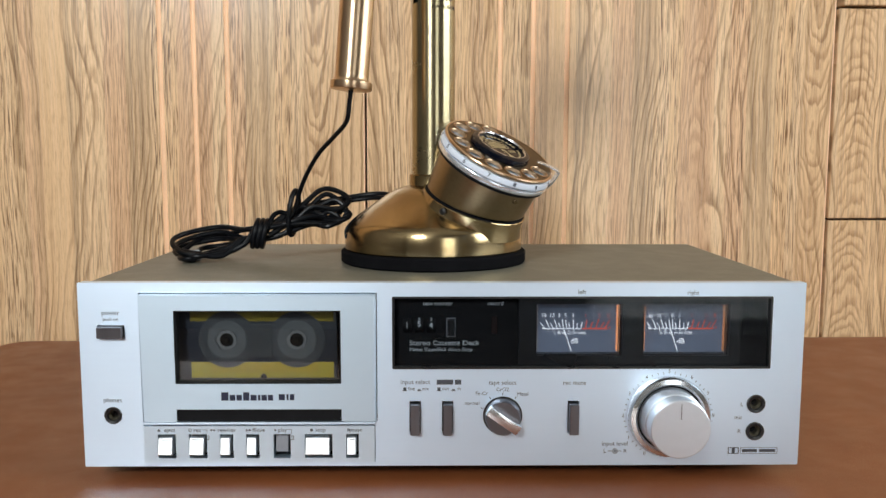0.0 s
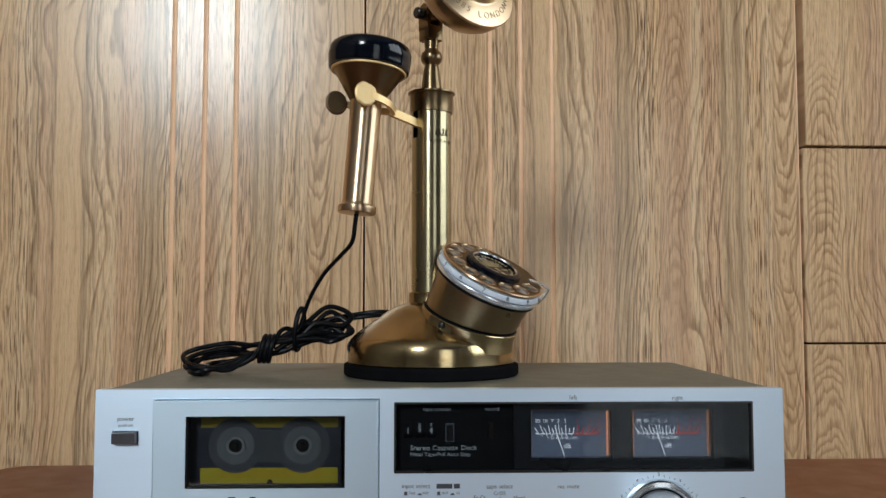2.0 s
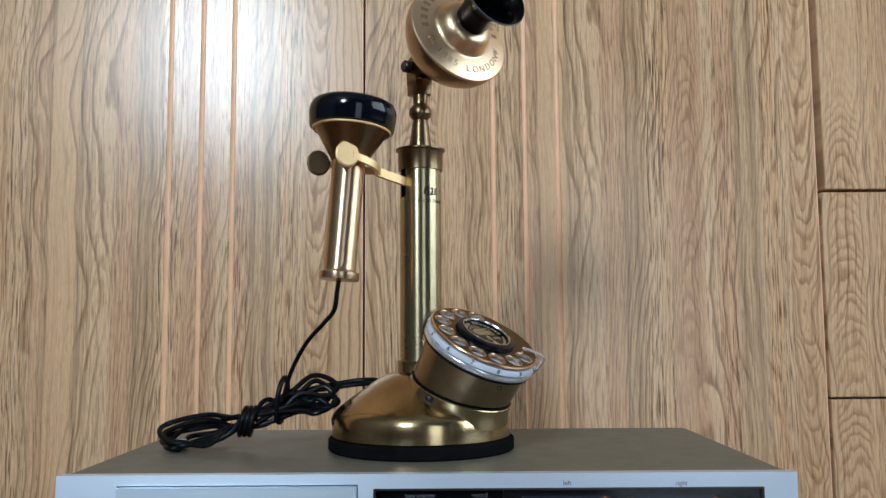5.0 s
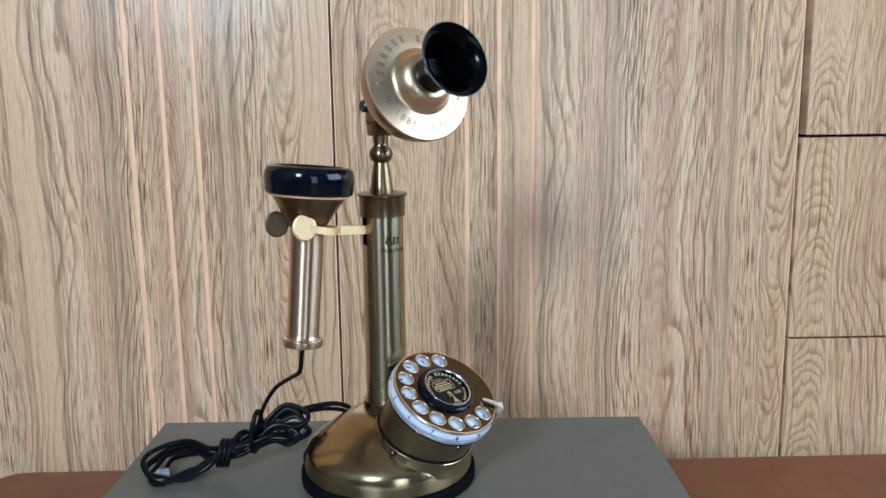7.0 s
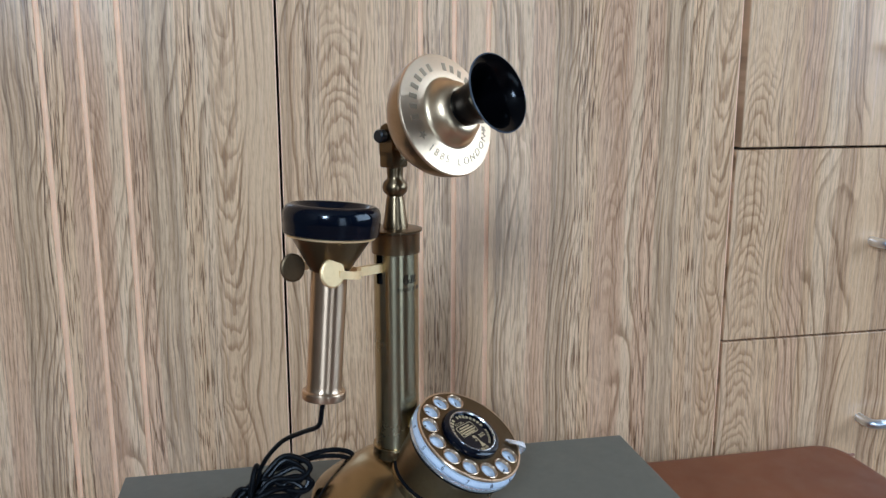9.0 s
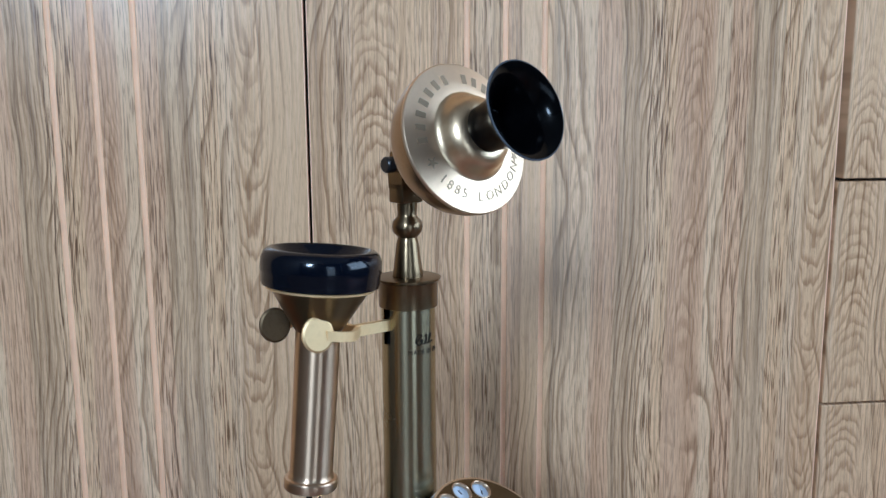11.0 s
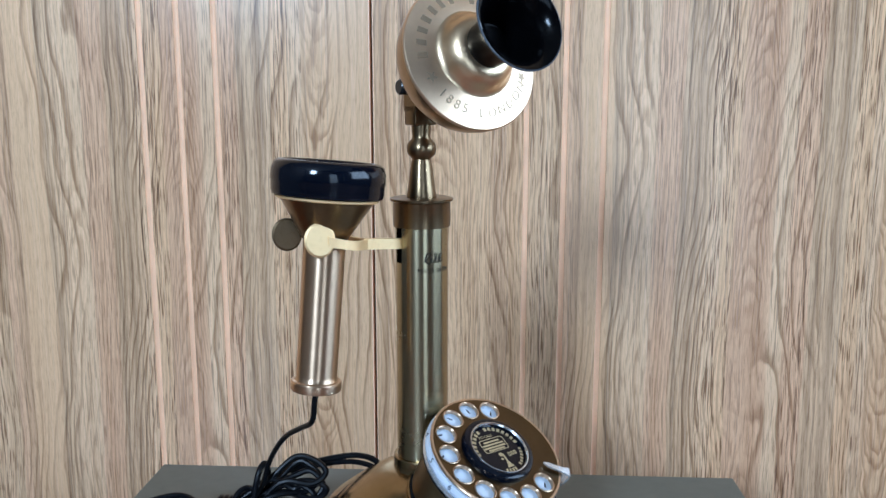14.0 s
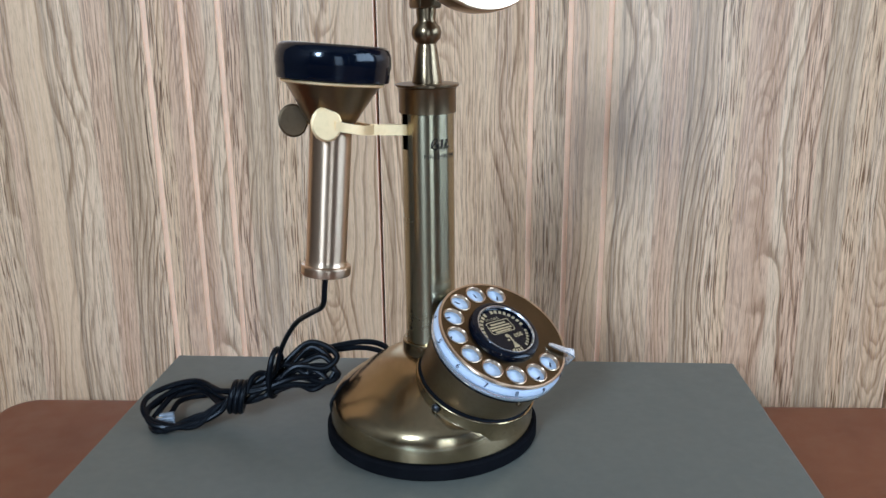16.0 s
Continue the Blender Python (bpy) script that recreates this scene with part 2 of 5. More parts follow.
def glowing(name, colour, strength, from_below=False):
    m, n, l, b = material(name)
    v = mapped(n, l)
    f = noise_tex(n, l, v, 45, 2)
    if from_below:
        # lit by a bulb at the foot of the scale, so it fades upwards
        g = n.new("ShaderNodeSeparateXYZ")
        l.new(mapped(n, l, (1, 1, 1), (0, 0, 0), "Generated"), g.inputs[0])
        f = maths(n, l, "ADD", maths(n, l, "MULTIPLY", f, 0.25), maths(n, l, "MULTIPLY_ADD", g.outputs[2], -0.7))
        f.node.inputs[1].links[0].from_node.inputs[2].default_value = 0.85
    l.new(ramp(n, l, f, [(0.3, tuple(c * (0.25 if from_below else 0.75) for c in colour)), (0.7, colour)]), b.inputs["Emission Color"])
    b.inputs["Emission Strength"].default_value = strength
    b.inputs["Base Color"].default_value = (*(c * 0.3 for c in colour), 1)
    b.inputs["Roughness"].default_value = 0.6
    return m


# the veneer's strips: tan, pinkish, pale, grey, brown
TAN, PINK, PALE, GREY, BROWN = (0.675, 0.440, 0.254), (0.645, 0.406, 0.243), (0.685, 0.464, 0.281), (0.622, 0.421, 0.252), (0.570, 0.362, 0.210)
DOOR_TONES = [(-0.080, TAN, 0.35, 0.30), (-0.050, PALE, 0.45, 0.75), (-0.034, TAN, 0.25, 0.50), (0.014, TAN, 0.40, 0.55), (0.042, BROWN, 0.40, 0.60), (0.056, TAN, 0.35, 0.55),
              (0.076, PALE, 0.35, 0.85), (0.098, GREY, 0.50, 0.60), (0.108, PINK, 0.20, 0.35), (0.1165, BROWN, 0.45, 0.50), (0.126, TAN, 0.12, 0.15), (0.156, GREY, 0.55, 0.40),
              (0.168, PALE, 0.20, 0.45), (0.195, PINK, 0.35, 0.55), (0.220, GREY, 0.60, 0.40), (0.246, PALE, 0.40, 0.95), (0.262, TAN, 0.45, 0.95), (0.276, PINK, 0.15, 0.45)]
DOOR_TONES += [(0.313, PALE, 0.20, 0.60), (0.326, PINK, 0.45, 0.85), (0.347, GREY, 0.35, 0.45), (0.381, TAN, 0.45, 0.95), (0.396, PALE, 0.40, 0.85), (0.409, TAN, 0.10, 0.30), (0.438, TAN, 0.10, 0.12)]
DOOR_STREAKS = [(-0.062, 0.004, 0.40), (0.1235, 0.0022, 0.35), (0.1595, 0.0040, 0.34), (0.1715, 0.0025, 0.35), (0.2250, 0.0030, 0.40), (0.2370, 0.0035, 0.40), (0.3540, 0.0035, 0.40), (0.3710, 0.0045, 0.42), (0.412, 0.0020, 0.30)]
DOOR_ARCHES = [(-0.010, 0.024, 56.0, 2.2, 0.80), (0.184, 0.014, 30.0, 2.6, 0.55), (0.294, 0.020, 34.0, 4.2, 0.55), (0.425, 0.017, 34.0, -2.6, 0.75)]
DRAWER_TONES = [(0.440, PALE, 0.15, 0.25), (0.452, TAN, 0.15, 0.35), (0.492, TAN, 0.30, 0.60), (0.522, PINK, 0.40, 0.45), (0.548, TAN, 0.35, 0.30), (0.560, PALE, 0.25, 0.40), (0.583, BROWN, 0.35, 0.40),
                (0.606, TAN, 0.15, 0.20), (0.650, BROWN, 0.40, 0.40), (0.675, TAN, 0.35, 0.55), (0.76, PALE, 0.40, 0.70), (0.85, PINK, 0.30, 0.60), (0.97, TAN, 0.30, 0.50)]
DRAWER_STREAKS = [(0.500, 0.0020, 0.30), (0.533, 0.0022, 0.35), (0.551, 0.0020, 0.32), (0.590, 0.0022, 0.38), (0.601, 0.0020, 0.35), (0.652, 0.0030, 0.40)]
OAK_L = oak("oak_laminate_door", 0.55, 0.098, DOOR_TONES, DOOR_STREAKS, DOOR_ARCHES)
OAK_R = oak("oak_laminate_door_b", 0.0, 0.0, DOOR_TONES, DOOR_STREAKS, DOOR_ARCHES)
OAK_D = oak("oak_laminate_drawer", 0.0, 0.0, DRAWER_TONES, DRAWER_STREAKS, [(0.472, 0.022, 62.0, 1.8, 0.75)])
GROOVE = simple("bare_groove", (0.92, 0.60, 0.38), 0.34, vary=0.08, scale=30)
# near-black brown: painted shade in the door gaps, and the bench legs' wood
SHADOW_GAP = simple("gap_shade_and_leg_wood", (0.045, 0.028, 0.018), 0.7)
LEATHER = leather("brown_leather")
# unseen room's walls, ceiling and floor, kept dark for contrast in the reflections
PLASTER = simple("taupe_plaster", (0.13, 0.119, 0.108), 0.8, vary=0.05, scale=12, bump=0.1)
CEILING_PAINT = simple("ceiling_paint", (0.22, 0.212, 0.203), 0.85, vary=0.04, scale=12)
FLOORING = simple("brown_floor", (0.20, 0.13, 0.085), 0.4, vary=0.25, scale=8)
WHITE_PAINT = simple("white_gloss_paint", (0.8, 0.8, 0.79), 0.35, vary=0.03)
CLEAR = pane("window_glass", (0.98, 0.99, 0.98))
ALU = brushed("brushed_aluminium", (0.715, 0.845, 1.0), 0.44, "x", 0.014, 0.016, sheen=0.45)
ALU_DOOR = brushed("door_aluminium", (0.60, 0.73, 0.845), 0.42, "x", 0.012, 0.016, sheen=0.45)
ALU_PANEL = brushed("satin_aluminium", (0.72, 0.86, 0.98), 0.46, "x", 0.012, 0.014)
ALU_BRIGHT = brushed("polished_aluminium", (0.92, 0.94, 0.97), 0.40, "x", 0.006, 0.015)
GRIP_METAL = brushed("polished_grip", (0.80, 0.82, 0.86), 0.24, "x", 0.006, 0.02)
ALU_KNOB = simple("spun_aluminium", (0.74, 0.79, 0.86), 0.46, 1.0, vary=0.02, scale=120)
STEEL_DARK = brushed("dark_anodised", (0.20, 0.20, 0.22), 0.34, "z", 0.04)
BRIGHT_CHROME = simple("satin_chrome", (0.84, 0.88, 0.94), 0.30, 1.0, vary=0.03)
CHROME = simple("chrome", (0.76, 0.77, 0.79), 0.22, 1.0, vary=0.03)
COVER = simple("olive_brown_paint", (0.126, 0.122, 0.096), 0.46, vary=0.06, scale=160, bump=0.18)
BLACK_PLASTIC = simple("black_plastic", (0.012, 0.012, 0.013), 0.3, vary=0.2)
BLACK_MATT = simple("black_matt", (0.006, 0.006, 0.007), 0.6, vary=0.2, spec=0.12)
RUBBER = simple("black_rubber", (0.006, 0.006, 0.007), 0.8, vary=0.2, spec=0.02)
EBONITE = simple("blue_black_ebonite", (0.0015, 0.0028, 0.007), 0.13, vary=0.2, scale=25, spec=0.35)
HORN_BLACK = simple("black_bakelite", (0.0012, 0.0012, 0.0016), 0.14, vary=0.2, scale=25, spec=0.11)
CORD = simple("black_cord", (0.003, 0.0035, 0.005), 0.34, vary=0.2, spec=0.16)
BRASS = aged_brass("antique_brass", (0.52, 0.39, 0.215), (0.27, 0.195, 0.10), 0.20, 0.22, None, 0.3)
BRASS_POLE = aged_brass("antique_brass_tube", (0.41, 0.345, 0.215), (0.34, 0.285, 0.175), 0.27, 0.05, None, 0.8)
BRASS_HANDLE = aged_brass("turned_brass_handle", (0.66, 0.475, 0.315), (0.58, 0.41, 0.265), 0.33, 0.05, None, 0.8)
BRASS_DARK = aged_brass("dark_brass", (0.24, 0.17, 0.095), (0.15, 0.105, 0.058), 0.30, 0.10, None, 0.5)
BRASS_DRUM = aged_brass("bronzed_drum_brass", (0.37, 0.275, 0.162), (0.25, 0.18, 0.102), 0.33, 0.14, None, 0.3)
BRASS_PLATE = aged_brass("tarnished_brass_plate", (0.175, 0.122, 0.064), (0.11, 0.077, 0.042), 0.30, 0.12)
BRASS_PINK = aged_brass("copper_toned_brass", (0.90, 0.67, 0.45), (0.80, 0.57, 0.36), 0.40, 0.06, (1, 1, 0.05))
BRASS_BRIGHT = aged_brass("bright_brass", (1.0, 0.76, 0.43), (0.97, 0.71, 0.38), 0.58, 0.08)
# fork brass with shade painted in, for the rear tip
BRASS_SHADED = aged_brass("shaded_fork_brass", (0.16, 0.11, 0.062), (0.11, 0.075, 0.042), 0.52, 0.2)
BRASS_DOME = aged_brass("golden_brass_dome", (0.80, 0.61, 0.39), (0.70, 0.51, 0.31), 0.34, 0.06)
BRASS_SHELL = aged_brass("bronzed_brass", (0.47, 0.345, 0.225), (0.38, 0.27, 0.17), 0.33, 0.15)
# lighter grey for the worn horn edge, with its highlight painted in
HORN_EDGE = simple("worn_horn_highlight", (0.06, 0.067, 0.08), 0.25)
# darker brass paints the shade of stamped recesses on flat pieces
STAMP = simple("stamp_recess_shade", (0.39, 0.29, 0.19), 0.5, 0.9)
SOCKET_METAL = simple("dull_contact", (0.10, 0.09, 0.065), 0.4, 0.8)
GREY_RIM = simple("grey_trim", (0.17, 0.175, 0.19), 0.4)
# yellow label as it looks in the door's shade, darkened in colour
SHADED_LABEL = simple("shaded_yellow_label", (0.27, 0.20, 0.02), 0.5)
BRASS_INK = simple("engraved_line", (0.014, 0.010, 0.006), 0.7, spec=0.15)
SILVER_RIM = simple("clear_silver_rim", (0.82, 0.86, 0.92), 0.2, 0.8, vary=0.05)
DIAL_WHITE = simple("dial_card_white", (0.66, 0.72, 0.82), 0.3, vary=0.06)
INK = simple("dark_print", (0.045, 0.048, 0.058), 0.5)
INK_BLUE = simple("navy_print", (0.012, 0.016, 0.04), 0.45)
PRINT_WHITE = simple("white_print", (0.60, 0.62, 0.65), 0.5)
GOLD_PRINT = simple("gold_print", (0.47, 0.35, 0.18), 0.5, 0.3)
SMOKED = pane("smoked_window", (0.68, 0.71, 0.74), 0.010)
METER_COVER = pane("meter_cover", (0.88, 0.90, 0.92), 0.003)
CLEAR_PLASTIC = pane("cassette_window", (0.72, 0.74, 0.74), 0.06)
YELLOW = simple("yellow_label", (0.46, 0.36, 0.02), 0.5, vary=0.08, scale=25)
SHELL_GREY = simple("smoky_cassette_shell", (0.030, 0.036, 0.052), 0.3, vary=0.15)
SHELL_CLEAR = simple("grey_cassette_liner", (0.060, 0.067, 0.080), 0.35)
REEL = simple("grey_reel", (0.115, 0.125, 0.14), 0.35)
# backlight, with the window's blue-grey reflection put into the glow as well
METER_FACE = glowing("lit_meter_face", (0.25, 0.30, 0.41), 0.50, True)
METER_RED = glowing("lit_red_scale", (0.85, 0.12, 0.07), 1.3)
METER_WHITE = glowing("lit_white_scale", (0.85, 0.87, 0.9), 2.3)
LAMP_DIM = glowing("meter_lamp_dim", (1.0, 0.40, 0.18), 0.7)
# grey meter frame, no lamp: its brightness is put in as glow
FRAME_GLOW = glowing("grey_frame_glow", (0.55, 0.52, 0.52), 0.35)
LAMP_ORANGE = glowing("meter_lamp_orange", (1.0, 0.38, 0.16), 2.0)
PLUG_CLEAR = simple("clear_plug", (0.34, 0.36, 0.39), 0.25, vary=0.3, scale=200)

# ---- mesh helpers ----


def part(name, bm, mat, parent=None, label="", smooth=35):
    mesh = bpy.data.meshes.new(name)
    bm.normal_update()
    if smooth:
        lim = radians(smooth)
        for f in bm.faces:
            f.smooth = True
        for e in bm.edges:
            if len(e.link_faces) == 2 and e.calc_face_angle(0) > lim:
                e.smooth = False
    bm.to_mesh(mesh)
    bm.free()
    if mat:
        mesh.materials.append(mat)
    ob = new(name, mesh)
    ob.parent = parent
    if label:
        ob["label"] = label
    return ob


def thing(name, m, label, category, group="", kind=""):
    ob = new(name)
    ob.empty_display_size = 0.02
    ob.matrix_world = m
    return tagged(ob, label, category, group, kind)


def box(x0, x1, y0, y1, z0, z1, bevel=0.0, seg=2, bm=None, m=None):
    b = bmesh.new()
    vs = [b.verts.new((x, y, z)) for z in (z0, z1) for y in (y0, y1) for x in (x0, x1)]
    for f in ((0, 2, 3, 1), (4, 5, 7, 6), (0, 1, 5, 4), (2, 6, 7, 3), (0, 4, 6, 2), (1, 3, 7, 5)):
        b.faces.new([vs[i] for i in f])
    if bevel:
        bmesh.ops.bevel(b, geom=list(b.edges), offset=bevel, segments=seg, affect="EDGES", profile=0.5)
    if m:
        b.transform(m)
    return joined(bm, b) if bm else b


def joined(bm, other):
    mesh = bpy.data.meshes.new("tmp")
    other.to_mesh(mesh)
    other.free()
    bm.from_mesh(mesh)
    bpy.data.meshes.remove(mesh)
    return bm


def lathe(profile, seg=48, m=None, bm=None, sweep=None):
    """Turn (radius, height) points about z."""
    b = bmesh.new()
    rings = []
    for r, z in profile:
        if r < 1e-7:
            rings.append([b.verts.new((0, 0, z))])
        else:
            rings.append([b.verts.new((r * math.cos(2 * math.pi * i / seg), r * math.sin(2 * math.pi * i / seg), z)) for i in range(seg)])
    for p, q in zip(rings, rings[1:]):
        for i in range(seg):
            j = (i + 1) % seg
            if len(p) == 1 and len(q) == 1:
                continue
            if len(p) == 1:
                b.faces.new((p[0], q[j], q[i]))
            elif len(q) == 1:
                b.faces.new((p[i], p[j], q[0]))
            else:
                b.faces.new((p[i], p[j], q[j], q[i]))
    bmesh.ops.recalc_face_normals(b, faces=b.faces)
    if m:
        b.transform(m)
    return joined(bm, b) if bm else b


def rounded(points, n=6):
    """Catmull-Rom through points."""
    pts = [Vector(p) for p in points]
    pts = [2 * pts[0] - pts[1]] + pts + [2 * pts[-1] - pts[-2]]
    out = []
    for a, b, c, d in zip(pts, pts[1:], pts[2:], pts[3:]):
        for k in range(n):
            t = k / n
            out.append(0.5 * (2 * b + (c - a) * t + (2 * a - 5 * b + 4 * c - d) * t * t + (3 * b - a - 3 * c + d) * t ** 3))
    return out + [pts[-2]]


def tube(points, r, seg=10, bm=None, closed=False, n=6):
    pts = rounded(points, n)
    b = bmesh.new()
    side = None
    rings = []
    for i, p in enumerate(pts):
        d = (pts[min(i + 1, len(pts) - 1)] - pts[max(i - 1, 0)]).normalized()
        if side is None:
            side = d.orthogonal().normalized()
        side = (side - d * side.dot(d)).normalized()
        up = d.cross(side)
        rings.append([b.verts.new(p + r * (math.cos(a) * side + math.sin(a) * up)) for a in (2 * math.pi * k / seg for k in range(seg))])
    for p, q in zip(rings, rings[1:]):
        for i in range(seg):
            b.faces.new((p[i], p[(i + 1) % seg], q[(i + 1) % seg], q[i]))
    b.faces.new(rings[0][::-1])
    b.faces.new(rings[-1])
    bmesh.ops.recalc_face_normals(b, faces=b.faces)
    return joined(bm, b) if bm else b


def prism(outline, z0, z1, m=None, bm=None, holes=()):
    """A plate of that outline (x, y) from z0 to z1, with holes."""
    b = bmesh.new()
    for loop in (outline, *holes):
        vs = [b.verts.new((x, y, z0)) for x, y in loop]
        for i in range(len(vs)):
            b.edges.new((vs[i], vs[(i + 1) % len(vs)]))
    bmesh.ops.triangle_fill(b, use_beauty=True, use_dissolve=False, edges=list(b.edges))
    top = bmesh.ops.extrude_face_region(b, geom=list(b.faces))["geom"]
    bmesh.ops.translate(b, vec=(0, 0, z1 - z0), verts=[v for v in top if isinstance(v, bmesh.types.BMVert)])
    bmesh.ops.recalc_face_normals(b, faces=b.faces)
    if m:
        b.transform(m)
    return joined(bm, b) if bm else b


def circle(r, n=40, cx=0.0, cy=0.0):
    return [(cx + r * math.cos(2 * math.pi * i / n), cy + r * math.sin(2 * math.pi * i / n)) for i in range(n)]


def rect(x0, x1, y0, y1, r=0.0, n=5):
    if not r:
        return [(x0, y0), (x1, y0), (x1, y1), (x0, y1)]
    out = []
    for cx, cy, a0 in ((x1 - r, y1 - r, 0), (x0 + r, y1 - r, 90), (x0 + r, y0 + r, 180), (x1 - r, y0 + r, 270)):
        out += [(cx + r * math.cos(radians(a0 + 90 * k / n)), cy + r * math.sin(radians(a0 + 90 * k / n))) for k in range(n + 1)]
    return out


def axes(centre, normal, up=(0, 0, 1)):
    """A pose whose z is the normal, whose x is level and whose y points up the slope."""
    z = Vector(normal).normalized()
    x = Vector(up).cross(z).normalized()
    y = z.cross(x)
    return Matrix((x, y, z)).transposed().to_4x4().copy() if centre is None else Matrix.Translation(centre) @ Matrix((x, y, z)).transposed().to_4x4()


def letters(words, size, align="CENTER", wide=1.0, depth=0.00006):
    """Built-in font as a bmesh in the xy plane."""
    curve = bpy.data.curves.new("words", "FONT")
    curve.body, curve.size, curve.align_x, curve.align_y, curve.extrude = words, size, align, "CENTER", depth
    curve.resolution_u, curve.offset = 3, -0.002 * size
    ob = bpy.data.objects.new("words", curve)
    mesh = bpy.data.meshes.new_from_object(ob)
    b = bmesh.new()
    b.from_mesh(mesh)
    bpy.data.meshes.remove(mesh)
    bpy.data.objects.remove(ob)
    bpy.data.curves.remove(curve)
    b.transform(Matrix.Diagonal((wide, 1, 1, 1)))
    return b


FACE = Matrix.Rotation(radians(90), 4, "X")   # xy plane to a plane that faces -y

# ---- the unseen room, its dark colours set to shape light and reflections ----


def wall_with_holes(name, m, width, height, gaps, thick, mat):
    """A wall in local x and z from 0, with openings (x0, x1, z0, z1)."""
    b = prism(rect(0, width, 0, height), 0, thick, Matrix.Rotation(radians(90), 4, "X"), holes=[rect(*g) for g in gaps])
    ob = part(name, b, mat, None, "", 0)
    ob.matrix_world = m
    return tagged(ob, "unseen taupe wall with openings, kept dark to shape the reflections", "wall", kind="structure")


def window(name, m, w, h):
    root = tagged(thing(name, m, "unseen white painted casement window with clear panes", "window"), kind="structure")
    b = prism(rect(0, w, 0, h), -0.03, 0.03, FACE, holes=[rect(0.05, w / 2 - 0.025, 0.05, h - 0.05), rect(w / 2 + 0.025, w - 0.05, 0.05, h - 0.05)])
    part("window_frame", b, WHITE_PAINT, root, smooth=0)
    for x0, x1 in ((0.05, w / 2 - 0.025), (w / 2 + 0.025, w - 0.05)):
        g = part("pane", box(x0, x1, -0.003, 0.003, 0.05, h - 0.05), CLEAR, root, smooth=0)
        g.visible_shadow = False
    part("window_sill", box(-0.03, w + 0.03, 0.03, 0.16, -0.03, -0.002, 0.004), WHITE_PAINT, root)
    return root


floor = tagged(part("floor", box(WEST - 0.1, EAST + 0.1, SOUTH - 0.1, WALL_Y + 0.6, FLOOR_Z - 0.1, FLOOR_Z), FLOORING, smooth=0), "unseen brown floor under the bench, kept dark against light from below", "floor", kind="structure")
ceiling = tagged(part("ceiling", box(WEST - 0.1, EAST + 0.1, SOUTH - 0.1, WALL_Y + 0.6, CEIL_Z, CEIL_Z + 0.1), CEILING_PAINT, smooth=0), "unseen ceiling, kept dark to shape the reflections", "ceiling", kind="structure")
HIGH = CEIL_Z - FLOOR_Z
x0, x1, z0, z1 = SOUTH_WIN
dx0, dx1, dz0, dz1 = FILL_DOOR
wall_with_holes("wall_south", pose(WEST, SOUTH, FLOOR_Z), EAST - WEST, HIGH, [(a - WEST, b - WEST, c - FLOOR_Z, d - FLOOR_Z) for a, b, c, d in (SOUTH_WIN, FILL_DOOR)], 0.12, PLASTER)
# invented glazed door that frames the fill lamp
window("fill_door_window", pose(dx0, SOUTH - 0.06, dz0), dx1 - dx0, dz1 - dz0)
window("window_1", pose(x0, SOUTH - 0.06, z0), x1 - x0, z1 - z0)
y0, y1, z0, z1 = EAST_WIN
wall_with_holes("wall_east", pose(EAST + 0.12, SOUTH, FLOOR_Z, 0, 0, 90), WALL_Y + 0.5 - SOUTH, HIGH, [(y0 - SOUTH, y1 - SOUTH, z0 - FLOOR_Z, z1 - FLOOR_Z)], 0.12, PLASTER)
window("window_2", pose(EAST + 0.06, y0, z0, 0, 0, 90), y1 - y0, z1 - z0)
tagged(part("wall_west", box(WEST - 0.1, WEST, SOUTH, WALL_Y + 0.5, FLOOR_Z, CEIL_Z), PLASTER, smooth=0), "unseen taupe wall, kept dark to shape the reflections", "wall", kind="structure")
# dark sheet that paints the shade seen between doors and drawers
tagged(part("wall_north", box(WEST, EAST, WALL_Y + 0.024, WALL_Y + 0.1, FLOOR_Z, CEIL_Z), SHADOW_GAP, smooth=0), "carcass behind the oak cupboard doors, darkened as shade in the gaps", "wall", kind="structure")

# ---- oak cupboard front: two grooved doors, a stack of drawers, plain doors beside ----
DOOR_T = 0.02
GR = 0.0029


def cupboard_door(x0, x1, z0, z1, grooves, mat, label):
    root = thing("cupboard_door", pose((x0 + x1) / 2, WALL_Y, z0), label, "cupboard door", "oak cupboard doors")
    c = (x0 + x1) / 2
    pts = [(x0 + 0.0012, 0.0)]
    for g in grooves:
        pts += [(g - GR * math.cos(radians(a)), GR * 1.05 * math.sin(radians(a))) for a in range(0, 181, 30)]
    pts += [(x1 - 0.0012, 0.0), (x1, 0.0012), (x1, DOOR_T), (x0, DOOR_T), (x0, 0.0012)]
    part("panel", prism([(x - c, y) for x, y in pts], 0, z1 - z0), mat, root, smooth=20)
    for g in grooves:
        lining = [(g - c - (GR - 0.0002) * math.cos(radians(a)), 1.05 * (GR - 0.0002) * math.sin(radians(a))) for a in range(8, 173, 20)]
        back = [(x, y + 0.00015) for x, y in reversed(lining)]
        part("groove", prism(lining + back, 0, z1 - z0), GROOVE, root, "bare lighter routed groove", smooth=60)
    for x in (x0 - c, x1 - c - 0.0011):
        part("edge_band", box(x - 0.0001, x + 0.0012, 0.0004, DOOR_T - 0.001, 0.0005, z1 - z0 - 0.0005), GROOVE, root, "lighter edge band", smooth=0)
    return root


Z_TOP = 2.16
cupboard_door(-0.602, -0.0735, FLOOR_Z + 0.06, Z_TOP, (-0.292, -0.256, -0.2205), OAK_L, "tall oak laminate cupboard door with three routed grooves")
cupboard_door(-0.0706, 0.4425, FLOOR_Z + 0.06, Z_TOP, (0.0745, 0.1105, 0.1475), OAK_R, "tall oak laminate cupboard door with three routed grooves")
